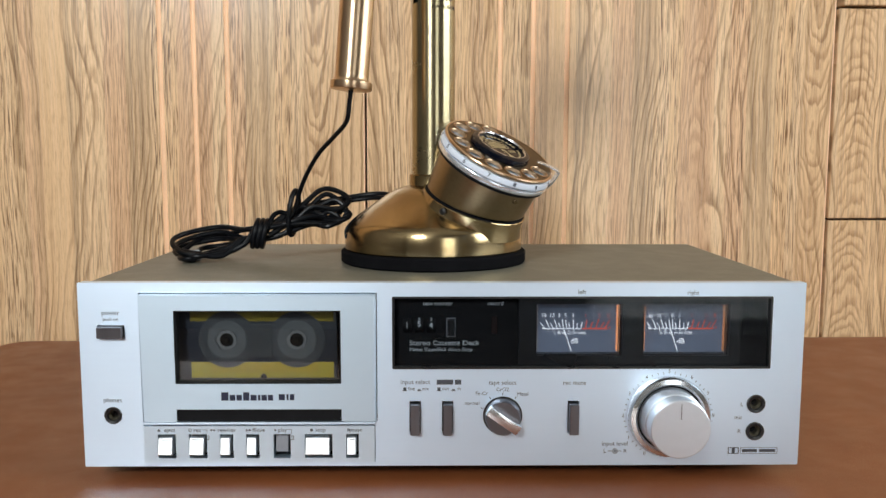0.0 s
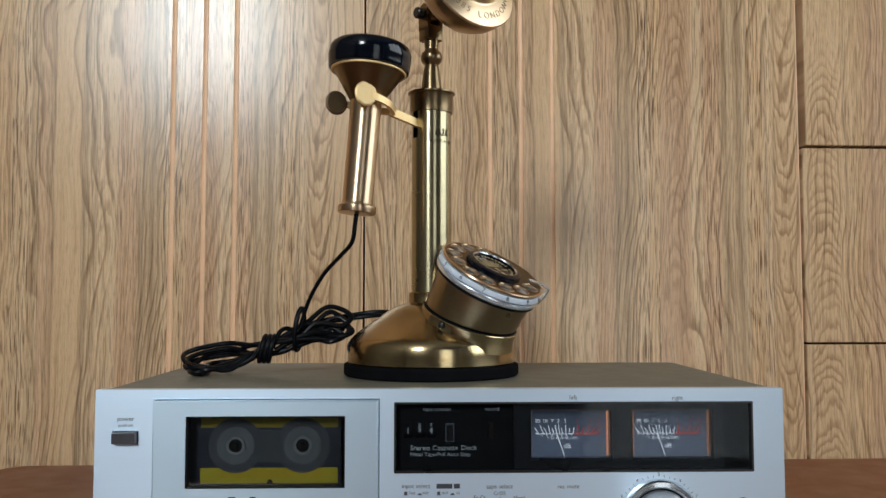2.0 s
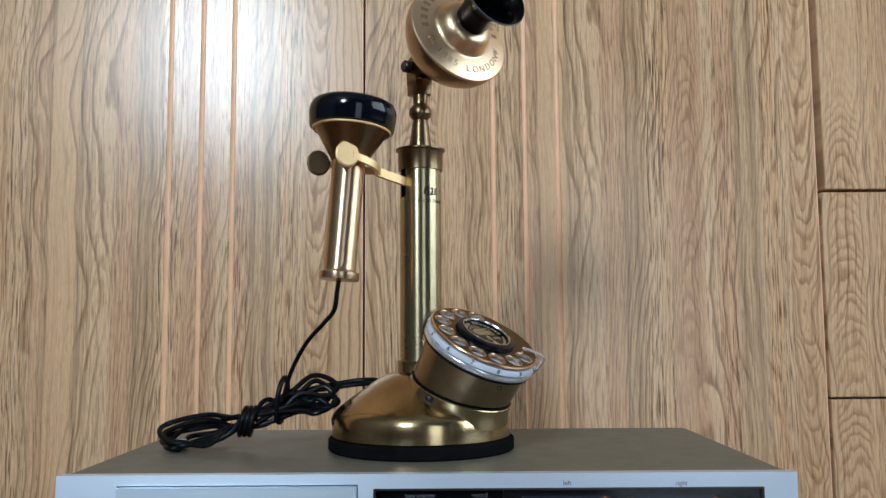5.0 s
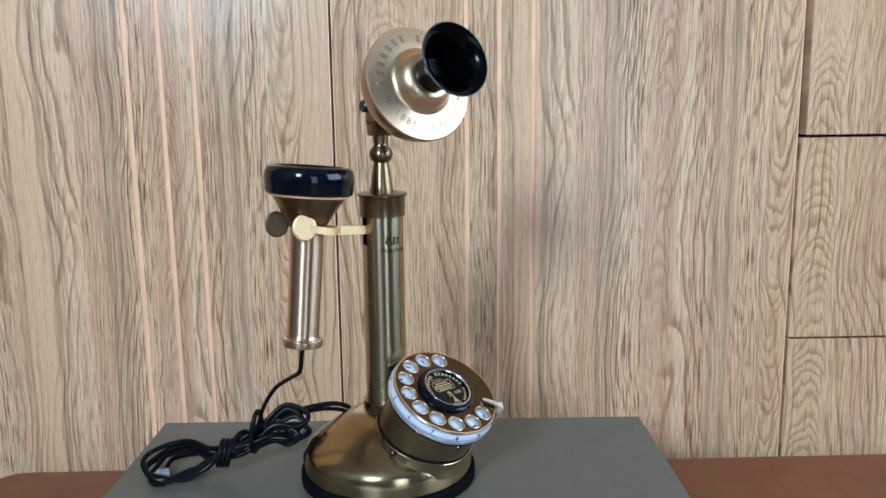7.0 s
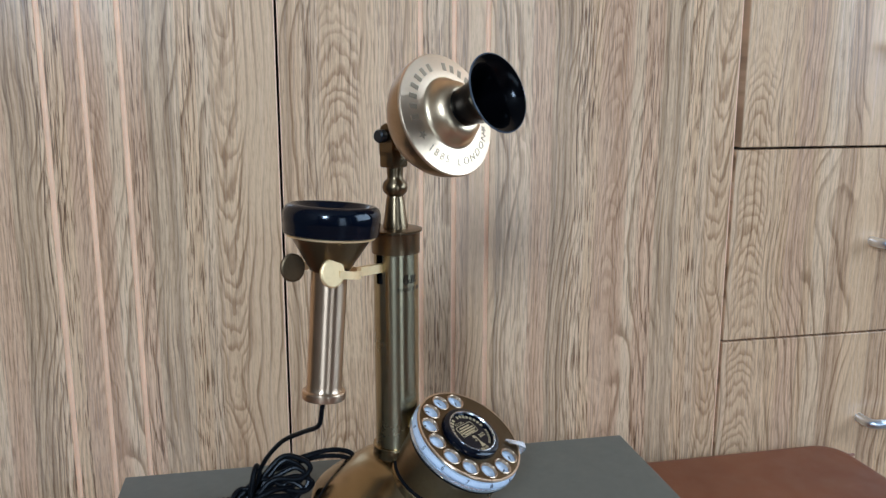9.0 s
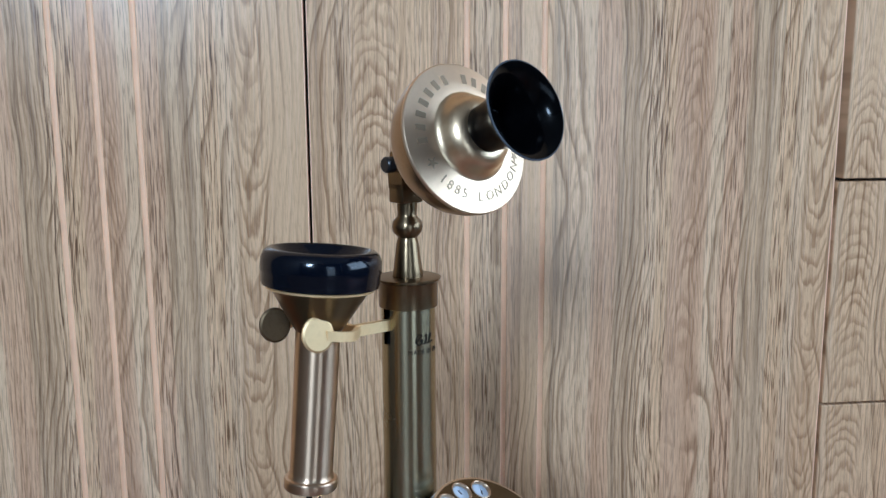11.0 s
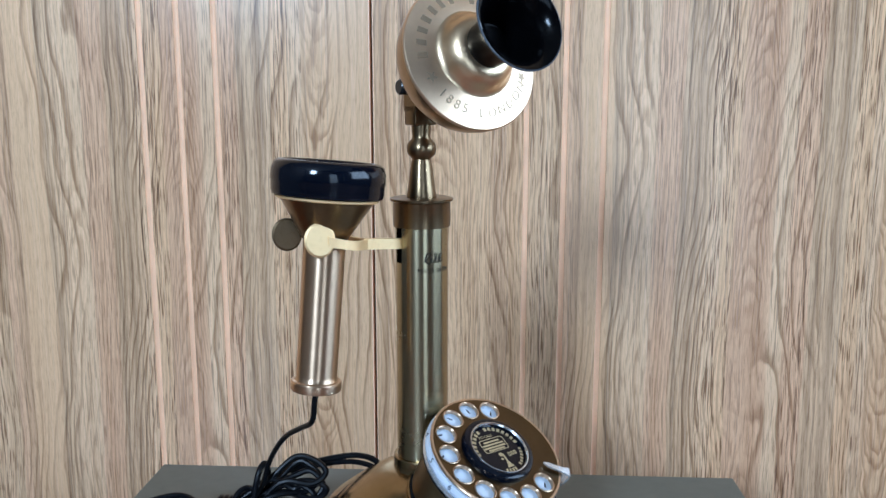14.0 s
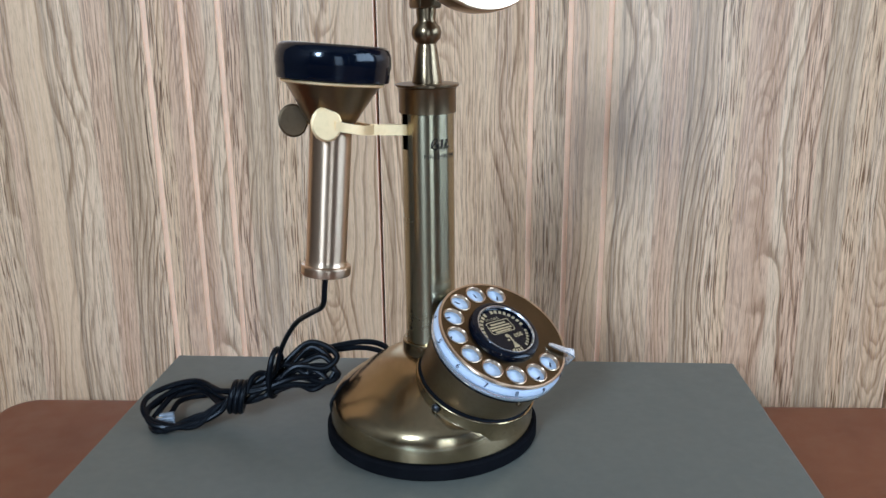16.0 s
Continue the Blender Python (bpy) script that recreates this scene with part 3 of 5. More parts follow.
for x0, x1 in ((-1.134, -0.606), (-1.666, -1.138)):
    cupboard_door(x0, x1, FLOOR_Z + 0.06, Z_TOP, (), OAK_L, "plain tall oak laminate cupboard door")
cupboard_door(1.10, 1.62, FLOOR_Z + 0.06, Z_TOP, (), OAK_R, "plain tall oak laminate cupboard door")


def drawer(z0, z1, x0, y=0.0, handle=None):
    root = thing("drawer", pose(x0, WALL_Y + y, z0), "oak laminate drawer front with a chrome bar handle", "drawer", "oak drawers")
    part("front", box(0, 1.095 - x0, 0, DOOR_T, 0, z1 - z0, 0.001, 1), OAK_D, root, smooth=20)
    if handle:
        hx, hz = handle[0] - x0, handle[1] - z0
        h = tube([(hx, 0, hz), (hx, -0.016, hz), (hx + 0.006, -0.024, hz), (hx + 0.03, -0.026, hz), (hx + 0.10, -0.026, hz), (hx + 0.124, -0.024, hz), (hx + 0.13, -0.016, hz), (hx + 0.13, 0, hz)], 0.006, 12)
        part("handle", h, BRIGHT_CHROME, root, "chrome bar handle")
    return root


drawer(0.3585, 0.5925, 0.4505, -0.002, (0.64, 0.475))
drawer(0.1252, 0.3555, 0.4462, 0.0, (0.64, 0.241))
drawer(-0.109, 0.1228, 0.4462, 0.0, (0.648, 0.009))
drawer(-0.343, -0.1115, 0.4462, 0.0, (0.648, -0.226))
drawer(0.595, 0.829, 0.4505, -0.002, (0.64, 0.71))
drawer(0.832, Z_TOP, 0.4505, -0.002, (0.64, 1.0))

# ---- brown leather bench ----
bench = thing("leather_bench", pose(0.065, 0.05, FLOOR_Z), "brown leather upholstered bench with rounded corners against the cupboards", "bench")
BX, BY = 0.522, 0.350


def cushion():
    b = bmesh.new()
    rows, n = [], 14
    prof = [(0.0, 0.36), (0.0, 0.40)] + [(0.016 * (1 - math.cos(radians(a))), 0.444 + 0.016 * math.sin(radians(a))) for a in range(0, 91, 15)]
    for inset, z in prof:
        r = 0.036
        ring = rect(-BX + inset, BX - inset, -BY + inset, BY - inset, r - inset * 0.8, n)
        rows.append([b.verts.new((x, y, z)) for x, y in ring])
    for p, q in zip(rows, rows[1:]):
        for i in range(len(p)):
            b.faces.new((p[i], p[(i + 1) % len(p)], q[(i + 1) % len(p)], q[i]))
    b.faces.new(rows[-1])
    b.faces.new(rows[0][::-1])
    return b


b = cushion()
part("cushion", b, LEATHER, bench)
part("seam_piping", tube([(x, y, 0.436) for x, y in rect(-BX - 0.0005, BX + 0.0005, -BY - 0.0005, BY + 0.0005, 0.036, 4)] + [(BX + 0.0005, BY - 0.036, 0.436)], 0.0018, 6, n=2), LEATHER, bench)
part("apron", box(-BX + 0.02, BX - 0.02, -BY + 0.02, BY - 0.02, 0.22, 0.36, 0.004), LEATHER, bench)
for sx in (-1, 1):
    for sy in (-1, 1):
        x, y = sx * (BX - 0.06), sy * (BY - 0.06)
        part("leg", lathe([(0, 0), (0.014, 0), (0.022, 0.22), (0, 0.22)], 20, Matrix.Translation((x, y, 0))), SHADOW_GAP, bench, "dark wooden leg")

# ---- cassette deck ----
deck = thing("cassette_deck", pose(0, 0, 0, 0, 0, -1), "silver stereo cassette deck with brown cover on the bench", "cassette deck")
PLATE_T = 0.007
Z0, Z1 = 0.0088, 0.1205


def front(outline_xz, y0, y1, holes=(), bm=None):
    """A plate seen from the front, outline in x and z, from y0 (front) to y1 (back)."""
    return prism(outline_xz, -y1, -y0, FACE, bm, holes)


def on_face(b, x, z, y=-0.0001):
    b.transform(Matrix.Translation((x, y, z)) @ FACE)
    return b


def printed(words, x, z, size, mat=None, y=-0.0001, align="CENTER", wide=1.0, name="lettering"):
    return part(name, on_face(letters(words, 0.95 * size, align, wide), x, z, y), mat or INK, deck, smooth=0)


def bar(x0, x1, z0, z1, mat, y=-0.0001, name="printed_bar"):
    return part(name, box(x0, x1, y - 0.00006, y + 0.00004, z0, z1), mat, deck, smooth=0)


DOOR = (-0.1795, -0.0395, 0.0365, 0.1145)
MW = (-0.0305, 0.1955, 0.0685, 0.1122)
KEY_AREA = (-0.1795, -0.0408, 0.0113, 0.0345)
holes = [rect(*DOOR), rect(*MW, 0.0006, 2), rect(*KEY_AREA), circle(0.0052, 24, -0.197, 0.0405), circle(0.0056, 24, 0.188, 0.0468), circle(0.0056, 24, 0.188, 0.0298), rect(-0.2042, -0.1882, 0.0872, 0.0952)]
for x in (-0.017, 0.0025, 0.078):
    holes.append(rect(x - 0.0034, x + 0.0034, 0.0288, 0.0488))
part("front_panel", front(rect(-0.215, 0.215, Z0, Z1, 0.0008, 2), 0, PLATE_T, holes), ALU, deck, "brushed silver aluminium front panel", smooth=20)
part("cover", front(rect(-0.2130, 0.2130, 0.0125, 0.1195, 0.0015, 3), PLATE_T, 0.2215, [rect(-0.2115, 0.2115, 0.0140, 0.1180)]), COVER, deck, "matt olive-brown painted metal cover", smooth=40)
part("back_panel", box(-0.2115, 0.2115, 0.2190, 0.2212, 0.0140, 0.1180), BLACK_MATT, deck, smooth=0)
for x in (-0.18, 0.18):
    for y in (0.052, 0.195):
        part("foot", lathe([(0, 0), (0.008, 0), (0.009, 0.0015), (0.009, 0.0127), (0, 0.0127)], 24, Matrix.Translation((x, y, 0))), RUBBER, deck, "black rubber foot")

part("bottom_plate", box(-0.205, 0.205, 0.014, 0.2180, 0.0068, 0.0126), BLACK_MATT, deck, "black bottom chassis", smooth=0)

# cassette compartment
d0, d1, d2, d3 = DOOR
W = (-0.1587, -0.0607, 0.0602, 0.1042)
slot = [(-0.1585, 0.036), (-0.0607, 0.036), (-0.0607, 0.0447), (-0.1585, 0.0447)]
b = front([(d0 + 0.0006, d2 + 0.0006), (slot[0][0], d2 + 0.0006), (slot[3]), (slot[2]), (slot[1][0], d2 + 0.0006), (d1 - 0.0006, d2 + 0.0006), (d1 - 0.0006, d3 - 0.0006), (d0 + 0.0006, d3 - 0.0006)], -0.0026, 0.003, [rect(*W)])
rim = [e for e in b.edges if all(v.co.y < -0.002 for v in e.verts) and any(all(abs(v.co[k] - at) < 1e-5 for v in e.verts) for k, at in ((0, d0 + 0.0006), (0, d1 - 0.0006), (2, d3 - 0.0006)))]
bmesh.ops.bevel(b, geom=rim, offset=0.0010, segments=1, affect="EDGES")
door = part("cassette_door", b, ALU_DOOR, deck, "brushed silver cassette door", smooth=0)
part("window_pane", box(W[0] + 0.0007, W[1] - 0.0007, 0.0006, 0.0014, W[2] + 0.0007, W[3] - 0.0007), CLEAR_PLASTIC, door, "clear plastic window", smooth=0).visible_shadow = False
part("compartment", front(rect(d0 - 0.001, d1 + 0.001, d2 - 0.001, d3 + 0.001), 0.0062, 0.021, [rect(W[0] - 0.001, W[1] + 0.001, W[2] - 0.001, W[3] + 0.001)]), BLACK_MATT, deck, smooth=0)
part("compartment_back", box(d0, d1, 0.021, 0.023, d2, d3), BLACK_MATT, deck, smooth=0)
part("window_liner", front(rect(W[0] + 0.0001, W[1] - 0.0001, W[2] + 0.0001, W[3] - 0.0001), -0.0022, 0.0060, [rect(W[0] + 0.0007, W[1] - 0.0007, W[2] + 0.0007, W[3] - 0.0007)]), BLACK_MATT, door, "black edge of the door window", smooth=0)
part("slot_pane", box(slot[0][0], slot[1][0], -0.0012, 0.0055, d2 + 0.0008, 0.0447), BLACK_MATT, deck, "glossy black slot below the door", smooth=0)
part("door_lip", box(d0 + 0.001, d1 - 0.001, -0.0026, 0.001, d2 - 0.0012, d2 + 0.0002, 0.0003, 1), ALU, deck)

GREY_HUB = simple("pale_hub", (0.20, 0.21, 0.225), 0.35)
# the tape inside
tape = thing("cassette", deck.matrix_world @ pose(-0.1118, 0.0110, 0.0604), "yellow-labelled compact cassette behind the door window", "cassette")
part("shell", box(-0.048, 0.0478, -0.0015, 0.0065, -0.004, 0.050, 0.0012, 2), SHELL_GREY, tape, "smoky grey see-through shell")
part("paper_label", box(-0.0405, 0.0455, -0.0019, -0.0013, 0.0352, 0.0418), SHADED_LABEL, tape, "yellow label strip", smooth=0)
part("paper_label", box(-0.0405, 0.0455, -0.0019, -0.0013, 0.0005, 0.0101), YELLOW, tape, "yellow label strip", smooth=0)
part("label_edge", box(-0.0285, 0.036, -0.0021, -0.0015, 0.0038, 0.0099), simple("deep_yellow_label", (0.47, 0.33, 0.015), 0.5), tape, smooth=0)
for cx in (-0.0185, 0.0235):
    at = pose(cx, -0.0016, 0.0240, 90, 0, 0)
    part("tape_pack", lathe([(0, 0), (0.0172, 0), (0.0172, 0.0006), (0, 0.0006)], 40, at), SHELL_CLEAR, tape, "wound tape seen through the shell")
    part("reel", lathe([(0.0062, 0.0005), (0.0118, 0.0005), (0.0118, 0.0012), (0.0062, 0.0012), (0.0062, 0.0005)], 36, at), REEL, tape, "grey tape reel")
    part("hub", lathe([(0.0043, 0.0008), (0.0058, 0.0008), (0.0058, 0.0018), (0.0043, 0.0018), (0.0043, 0.0008)], 30, at), GREY_HUB, tape)
    part("spindle", lathe([(0, 0.0008), (0.004, 0.0008), (0.004, 0.0011), (0.0018, 0.0011), (0.0014, 0.0026), (0, 0.0026)], 24, at), BLACK_MATT, tape, "black drive spindle")
# no hole cut: a black disc paints its shade
part("capstan_hole_shade", lathe([(0, 0), (0.0018, 0), (0.0018, 0.0004), (0, 0.0004)], 20, pose(0.003, -0.0019, 0.0012, 90)), BLACK_MATT, tape)
part("window_slot", box(-0.0035, 0.0085, -0.0026, -0.0014, 0.0135, 0.0335), simple("pale_shell_window", (0.062, 0.068, 0.078), 0.3), tape, smooth=0)

# brand lettering as plain strokes
for k, (x, w) in enumerate(((-0.1318, 0.0042), (-0.1268, 0.0032), (-0.1228, 0.0032), (-0.1188, 0.0036), (-0.1145, 0.0036), (-0.1101, 0.0014), (-0.108, 0.0032), (-0.1042, 0.0030))):
    bar(x, x + w, 0.0502, 0.0552 if k in (0, 3) else 0.0536, INK_BLUE, -0.0027)
for x, w in ((-0.0978, 0.0036), (-0.0932, 0.0012), (-0.0912, 0.0026)):
    bar(x, x + w, 0.0504, 0.0540, INK_BLUE, -0.0027)

# tape keys
kx0, kx1, kz0, kz1 = KEY_AREA
KEY_X = [(-0.1702, -0.1606), (-0.1518, -0.1420), (-0.1334, -0.1264), (-0.1176, -0.1108), (-0.1014, -0.0922), (-0.0828, -0.0672), (-0.0580, -0.0514)]
part("key_panel", front(rect(kx0 + 0.0004, kx1 - 0.0004, kz0 + 0.0004, kz1 - 0.0004), -0.0012, 0.005, [rect(x0 - 0.0004, x1 + 0.0006, 0.0142, 0.0290) for x0, x1 in KEY_X]), ALU_PANEL, deck, "silver strip round the tape keys", smooth=20)
part("key_well", box(kx0, kx1, 0.0055, 0.0068, kz0, kz1), BLACK_MATT, deck, smooth=0)
for k, (x0, x1) in enumerate(KEY_X):
    pressed = k == 4
    y = 0.0005 if pressed else -0.0052
    b = bmesh.new()
    side = [(y, 0.0176), (y + 0.0024, 0.0274), (0.0054, 0.0280), (0.0054, 0.0164), (y + 0.003, 0.0164)]
    lo = [b.verts.new((x0 + 0.0004, yy, z)) for yy, z in side]
    hi = [b.verts.new((x1 - 0.0010, yy, z)) for yy, z in side]
    b.faces.new(lo)
    b.faces.new(hi[::-1])
    for i in range(5):
        b.faces.new((lo[i], hi[i], hi[(i + 1) % 5], lo[(i + 1) % 5]))
    bmesh.ops.recalc_face_normals(b, faces=b.faces)
    bmesh.ops.bevel(b, geom=list(b.edges), offset=0.0003, segments=1, affect="EDGES")
    key = part("tape_key", b, STEEL_DARK if pressed else ALU_BRIGHT, deck, "pressed dark tape key" if pressed else "polished silver tape key", smooth=20)
    if k in (0, 1, 6):
        part("mark", box(x0 + 0.002, x1 - 0.002, y + 0.0020, y + 0.0026, 0.0260, 0.0265), INK, key, smooth=0)
for words, x in (("eject", -0.1635), ("rec", -0.1470), ("rew/rev", -0.1295), ("ff/cue", -0.1105), ("play", -0.0962), ("stop", -0.0735), ("pause", -0.0525)):
    printed(words, x, 0.0316, 0.0036, y=-0.00135)


def mark(outline, name="symbol", y=-0.0013, mat=None):
    return part(name, front(outline, y - 0.0001, y + 0.00002), mat or INK, deck, smooth=0)


mark([(-0.1708, 0.0312), (-0.1688, 0.0312), (-0.1698, 0.0325)])
bar(-0.1708, -0.1688, 0.0306, 0.0309, INK, -0.0013)
part("symbol", front(circle(0.0010, 16, -0.1512, 0.0316), -0.0014, -0.0013, [circle(0.0007, 16, -0.1512, 0.0316)]), INK, deck, smooth=0)
for x in (-0.1365, -0.1382, -0.1180, -0.1163):
    s = 1 if x > -0.13 else -1
    mark([(x, 0.0308), (x + s * 0.0014, 0.0316), (x, 0.0324)])
mark([(-0.1010, 0.0308), (-0.0996, 0.0316), (-0.1010, 0.0324)])
bar(-0.0797, -0.0781, 0.0308, 0.0324, INK, -0.0013)
bar(-0.0575, -0.0570, 0.0308, 0.0324, INK, -0.0013)
bar(-0.0567, -0.0562, 0.0308, 0.0324, INK, -0.0013)
for x in (-0.1412, -0.0908):
    bar(x - 0.0024, x, 0.0318, 0.0320, INK, -0.0013)
    bar(x - 0.0002, x, 0.0292, 0.0320, INK, -0.0013)
    part("timer_symbol", front(rect(x - 0.0012, x + 0.0012, 0.0256, 0.0282), -0.0014, -0.0013, [rect(x - 0.0009, x + 0.0009, 0.0259, 0.0279)]), INK, deck, smooth=0)
    bar(x - 0.0002, x, 0.0266, 0.0275, INK, -0.0013)
    bar(x - 0.0002, x + 0.0006, 0.0266, 0.0268, INK, -0.0013)

# power switch, sockets
part("power_well", box(-0.2045, -0.1878, 0.0045, 0.0068, 0.0868, 0.0956), BLACK_MATT, deck, smooth=0)
part("power_button", box(-0.2036, -0.1888, -0.0040, 0.0045, 0.0877, 0.0945, 0.0005, 1), STEEL_DARK, deck, "dark grey push button")
printed("power", -0.1962, 0.1025, 0.0042)
printed("push on", -0.1962, 0.0987, 0.0030)
printed("phones", -0.1970, 0.0497, 0.0040)


def socket(x, z, r):
    at = pose(x, 0, z, 90, 0, 0)
    ring = part("socket", lathe([(r, -0.003), (r, 0.0006), (r * 0.93, 0.0010), (r * 0.66, 0.0006), (r * 0.62, -0.006), (r, -0.006), (r, -0.003)], 32, at), BLACK_PLASTIC, deck, "black jack socket")
    part("contact", lathe([(r * 0.62, -0.001), (r * 0.62, -0.0055), (r * 0.40, -0.0055), (r * 0.40, -0.002), (r * 0.55, -0.001), (r * 0.62, -0.001)], 28, at), SOCKET_METAL, ring, "dull brass contact ring")
    part("hole", lathe([(0, -0.0058), (r * 0.6, -0.0058), (r * 0.6, -0.0066), (0, -0.0066)], 24, at), BLACK_MATT, ring)


socket(-0.197, 0.0405, 0.0052)
socket(0.188, 0.0468, 0.0056)
socket(0.188, 0.0298, 0.0056)
printed("L", 0.1795, 0.0462, 0.0036)
printed("mic", 0.1778, 0.0383, 0.0036)
printed("R", 0.1785, 0.0296, 0.0036)

# meter window
m0, m1, m2, m3 = MW
part("window_frame", front(rect(m0, m1, m2, m3, 0.0006, 2), -0.0006, 0.004, [rect(m0 + 0.0012, m1 - 0.0012, m2 + 0.0012, m3 - 0.0012)]), BLACK_PLASTIC, deck, "black rim of the meter window", smooth=20)
part("window_pane", box(m0 + 0.0012, m1 - 0.0012, 0.0006, 0.0014, m2 + 0.0012, m3 - 0.0012), SMOKED, deck, "smoked display window", smooth=0).visible_shadow = False
MB = 0.0062
part("meter_plate", front(rect(m0 - 0.001, m1 + 0.001, m2 - 0.001, m3 + 0.001), MB, MB + 0.002, [rect(0.0555, 0.1065, 0.0758, 0.1068), rect(0.1203, 0.1713, 0.0758, 0.1068)]), BLACK_MATT, deck, smooth=0)
PW = PRINT_WHITE
printed("tape counter", -0.0035, 0.1070, 0.0036, PW, MB - 0.0002)
printed("record", 0.0312, 0.1070, 0.0036, PW, MB - 0.0002)
printed("Stereo Cassette Deck", -0.0205, 0.0828, 0.0045, PW, MB - 0.0002, "LEFT", 1.10)
printed("Metal Tape/Full Auto Stop", -0.0205, 0.0788, 0.0033, PW, MB - 0.0002, "LEFT", 1.14)
for k, dgt in enumerate("154"):
    x = -0.0218 + k * 0.0072
    part("counter_wheel", lathe([(0, -0.0026), (0.0055, -0.0026), (0.0055, 0.0026), (0, 0.0026)], 24, pose(x, MB + 0.003, 0.0938, 0, 90, 0)), BLACK_MATT, deck, "black numbered counter wheel")
    printed(dgt, x, 0.0940 + (0, 0.0009, 0)[k], 0.0052, PW, MB - 0.0028)
for k, dgt in enumerate(("", "5", "3")):
    if dgt:
        printed(dgt, -0.0218 + k * 0.0072, 0.0976, 0.0026, PW, MB - 0.0016, "CENTER", 1.2)
part("reset_surround", front(rect(0.0018, 0.0072, 0.0866, 0.0982, 0.0004, 2), MB - 0.0006, MB, [rect(0.0023, 0.0067, 0.0871, 0.0977)]), GREY_RIM, deck, smooth=0)
part("reset_button", box(0.0027, 0.0063, MB - 0.0028, MB, 0.0876, 0.0972, 0.0004, 1), BLACK_PLASTIC, deck, "black counter reset button")
part("record_lamp", box(0.0288, 0.0322, MB - 0.0012, MB, 0.0885, 0.0990, 0.0004, 1), simple("dark_lamp", (0.014, 0.007, 0.006), 0.3), deck, "unlit dark record lamp")


def vu_meter(x0, edges):
    x1, z0, z1 = x0 + 0.0500, 0.0762, 0.1064
    root = part("level_meter", front(rect(x0 - 0.0008, x1 + 0.0008, z0 - 0.0008, z1 + 0.0008), MB - 0.0001, MB + 0.006, [rect(x0, x1, z0, z1)]), BLACK_PLASTIC, deck, "backlit level meter", smooth=0)
    yb = MB + 0.0045
    part("meter_face", box(x0, x1, yb, yb + 0.001, z0, z1), METER_FACE, root, "lit blue-grey meter face", smooth=0)
    for x, glow in zip((x0 + 0.0003, x1 - 0.0012), edges):
        part("glow_edge", box(x, x + 0.0007, yb - 0.0022, yb - 0.0003, z0 + 0.0012, z1 - 0.0012), glow, root, "glowing side edge of the meter", smooth=0)
    part("glow_edge", box(x0 + 0.0018, x1 - 0.0018, yb - 0.0012, yb - 0.0004, z1 - 0.0005, z1 - 0.0001), LAMP_DIM, root, smooth=0)
    y, cx = yb - 0.0004, x0 + 0.0245
    line = z0 + 0.0145

    def tick(a, b, mat, w=0.00028):
        (ax, az), (bx, bz) = a, b
        dx, dz = bx - ax, bz - az
        k = w / math.hypot(dx, dz)
        return part("scale_mark", front([(ax - dz * k, az + dx * k), (bx - dz * k, bz + dx * k), (bx + dz * k, bz - dx * k), (ax + dz * k, az - dx * k)], y - 0.0001, y), mat, root, smooth=0)
    tick((x0 + 0.0035, line), (x0 + 0.0275, line), METER_WHITE, 0.00022)
    tick((x0 + 0.0280, line), (x0 + 0.0435, line), METER_RED, 0.00042)
    for k, (px, tall) in enumerate(((0.0055, 0.0040), (0.0085, 0.0056), (0.0108, 0.0036), (0.0130, 0.0056), (0.0152, 0.0036), (0.0170, 0.0056), (0.0188, 0.0056), (0.0205, 0.0036), (0.0228, 0.0056), (0.0250, 0.0036), (0.0274, 0.0040))):
        lean = (px - 0.0235) * 0.16
        tick((x0 + px, line), (x0 + px + lean, line + tall), METER_WHITE, 0.00024)
    for px, tall in ((0.0300, 0.0056), (0.0330, 0.0040), (0.0362, 0.0056), (0.0390, 0.0040), (0.0420, 0.0056)):
        tick((x0 + px, line), (x0 + px + (px - 0.0235) * 0.16, line + tall), METER_RED, 0.00030)
    for px in (0.0075, 0.0105, 0.0140, 0.0170, 0.0200, 0.0230, 0.0262):
        tick((x0 + px, line - 0.0004), (x0 + px, line - 0.0016), METER_WHITE, 0.00020)

    def word(s, px, pz, size, mat):
        part("scale_figures", on_face(letters(s, size), x0 + px, pz, y), mat, root, smooth=0)
    for s, px in (("20", 0.0048), ("10", 0.0096), ("7", 0.0142), ("5", 0.0180), ("3", 0.0224)):
        word(s, px, line + 0.0080, 0.0033, METER_WHITE)
    for s, px in (("1", 0.0300), ("3", 0.0386), ("5", 0.0440)):
        word(s, px, line + 0.0080, 0.0033, METER_RED)
    for s, px in (("0", 0.0115), ("20", 0.0142), ("40", 0.0172), ("60", 0.0203), ("80", 0.0235), ("100%", 0.0280)):
        word(s, px, line - 0.0028, 0.0023, METER_WHITE)
    word("dB", 0.0236, line - 0.0078, 0.0046, METER_WHITE)
    word("-", 0.0042, line + 0.0008, 0.004, METER_WHITE)
    word("+", 0.0448, line + 0.0004, 0.003, METER_RED)
    tick((x0 + 0.0168, line + 0.0005), (x0 + 0.0218, z0 + 0.0006), METER_WHITE, 0.00026)
    part("meter_cover", box(x0 + 0.0002, x1 - 0.0002, MB + 0.0003, MB + 0.0007, z0 + 0.0002, z1 - 0.0002), METER_COVER, root, smooth=0).visible_shadow = False


vu_meter(0.0560, (FRAME_GLOW, LAMP_ORANGE))
vu_meter(0.1208, (LAMP_ORANGE, LAMP_DIM))
part("meter_surround", front(rect(0.045, 0.1785, m2 + 0.0014, m3 - 0.0014), MB - 0.0024, MB - 0.0002, [rect(0.0552, 0.1068, 0.0754, 0.1072), rect(0.1200, 0.1716, 0.0754, 0.1072)]), BLACK_PLASTIC, deck, "glossy black meter surround", smooth=0)
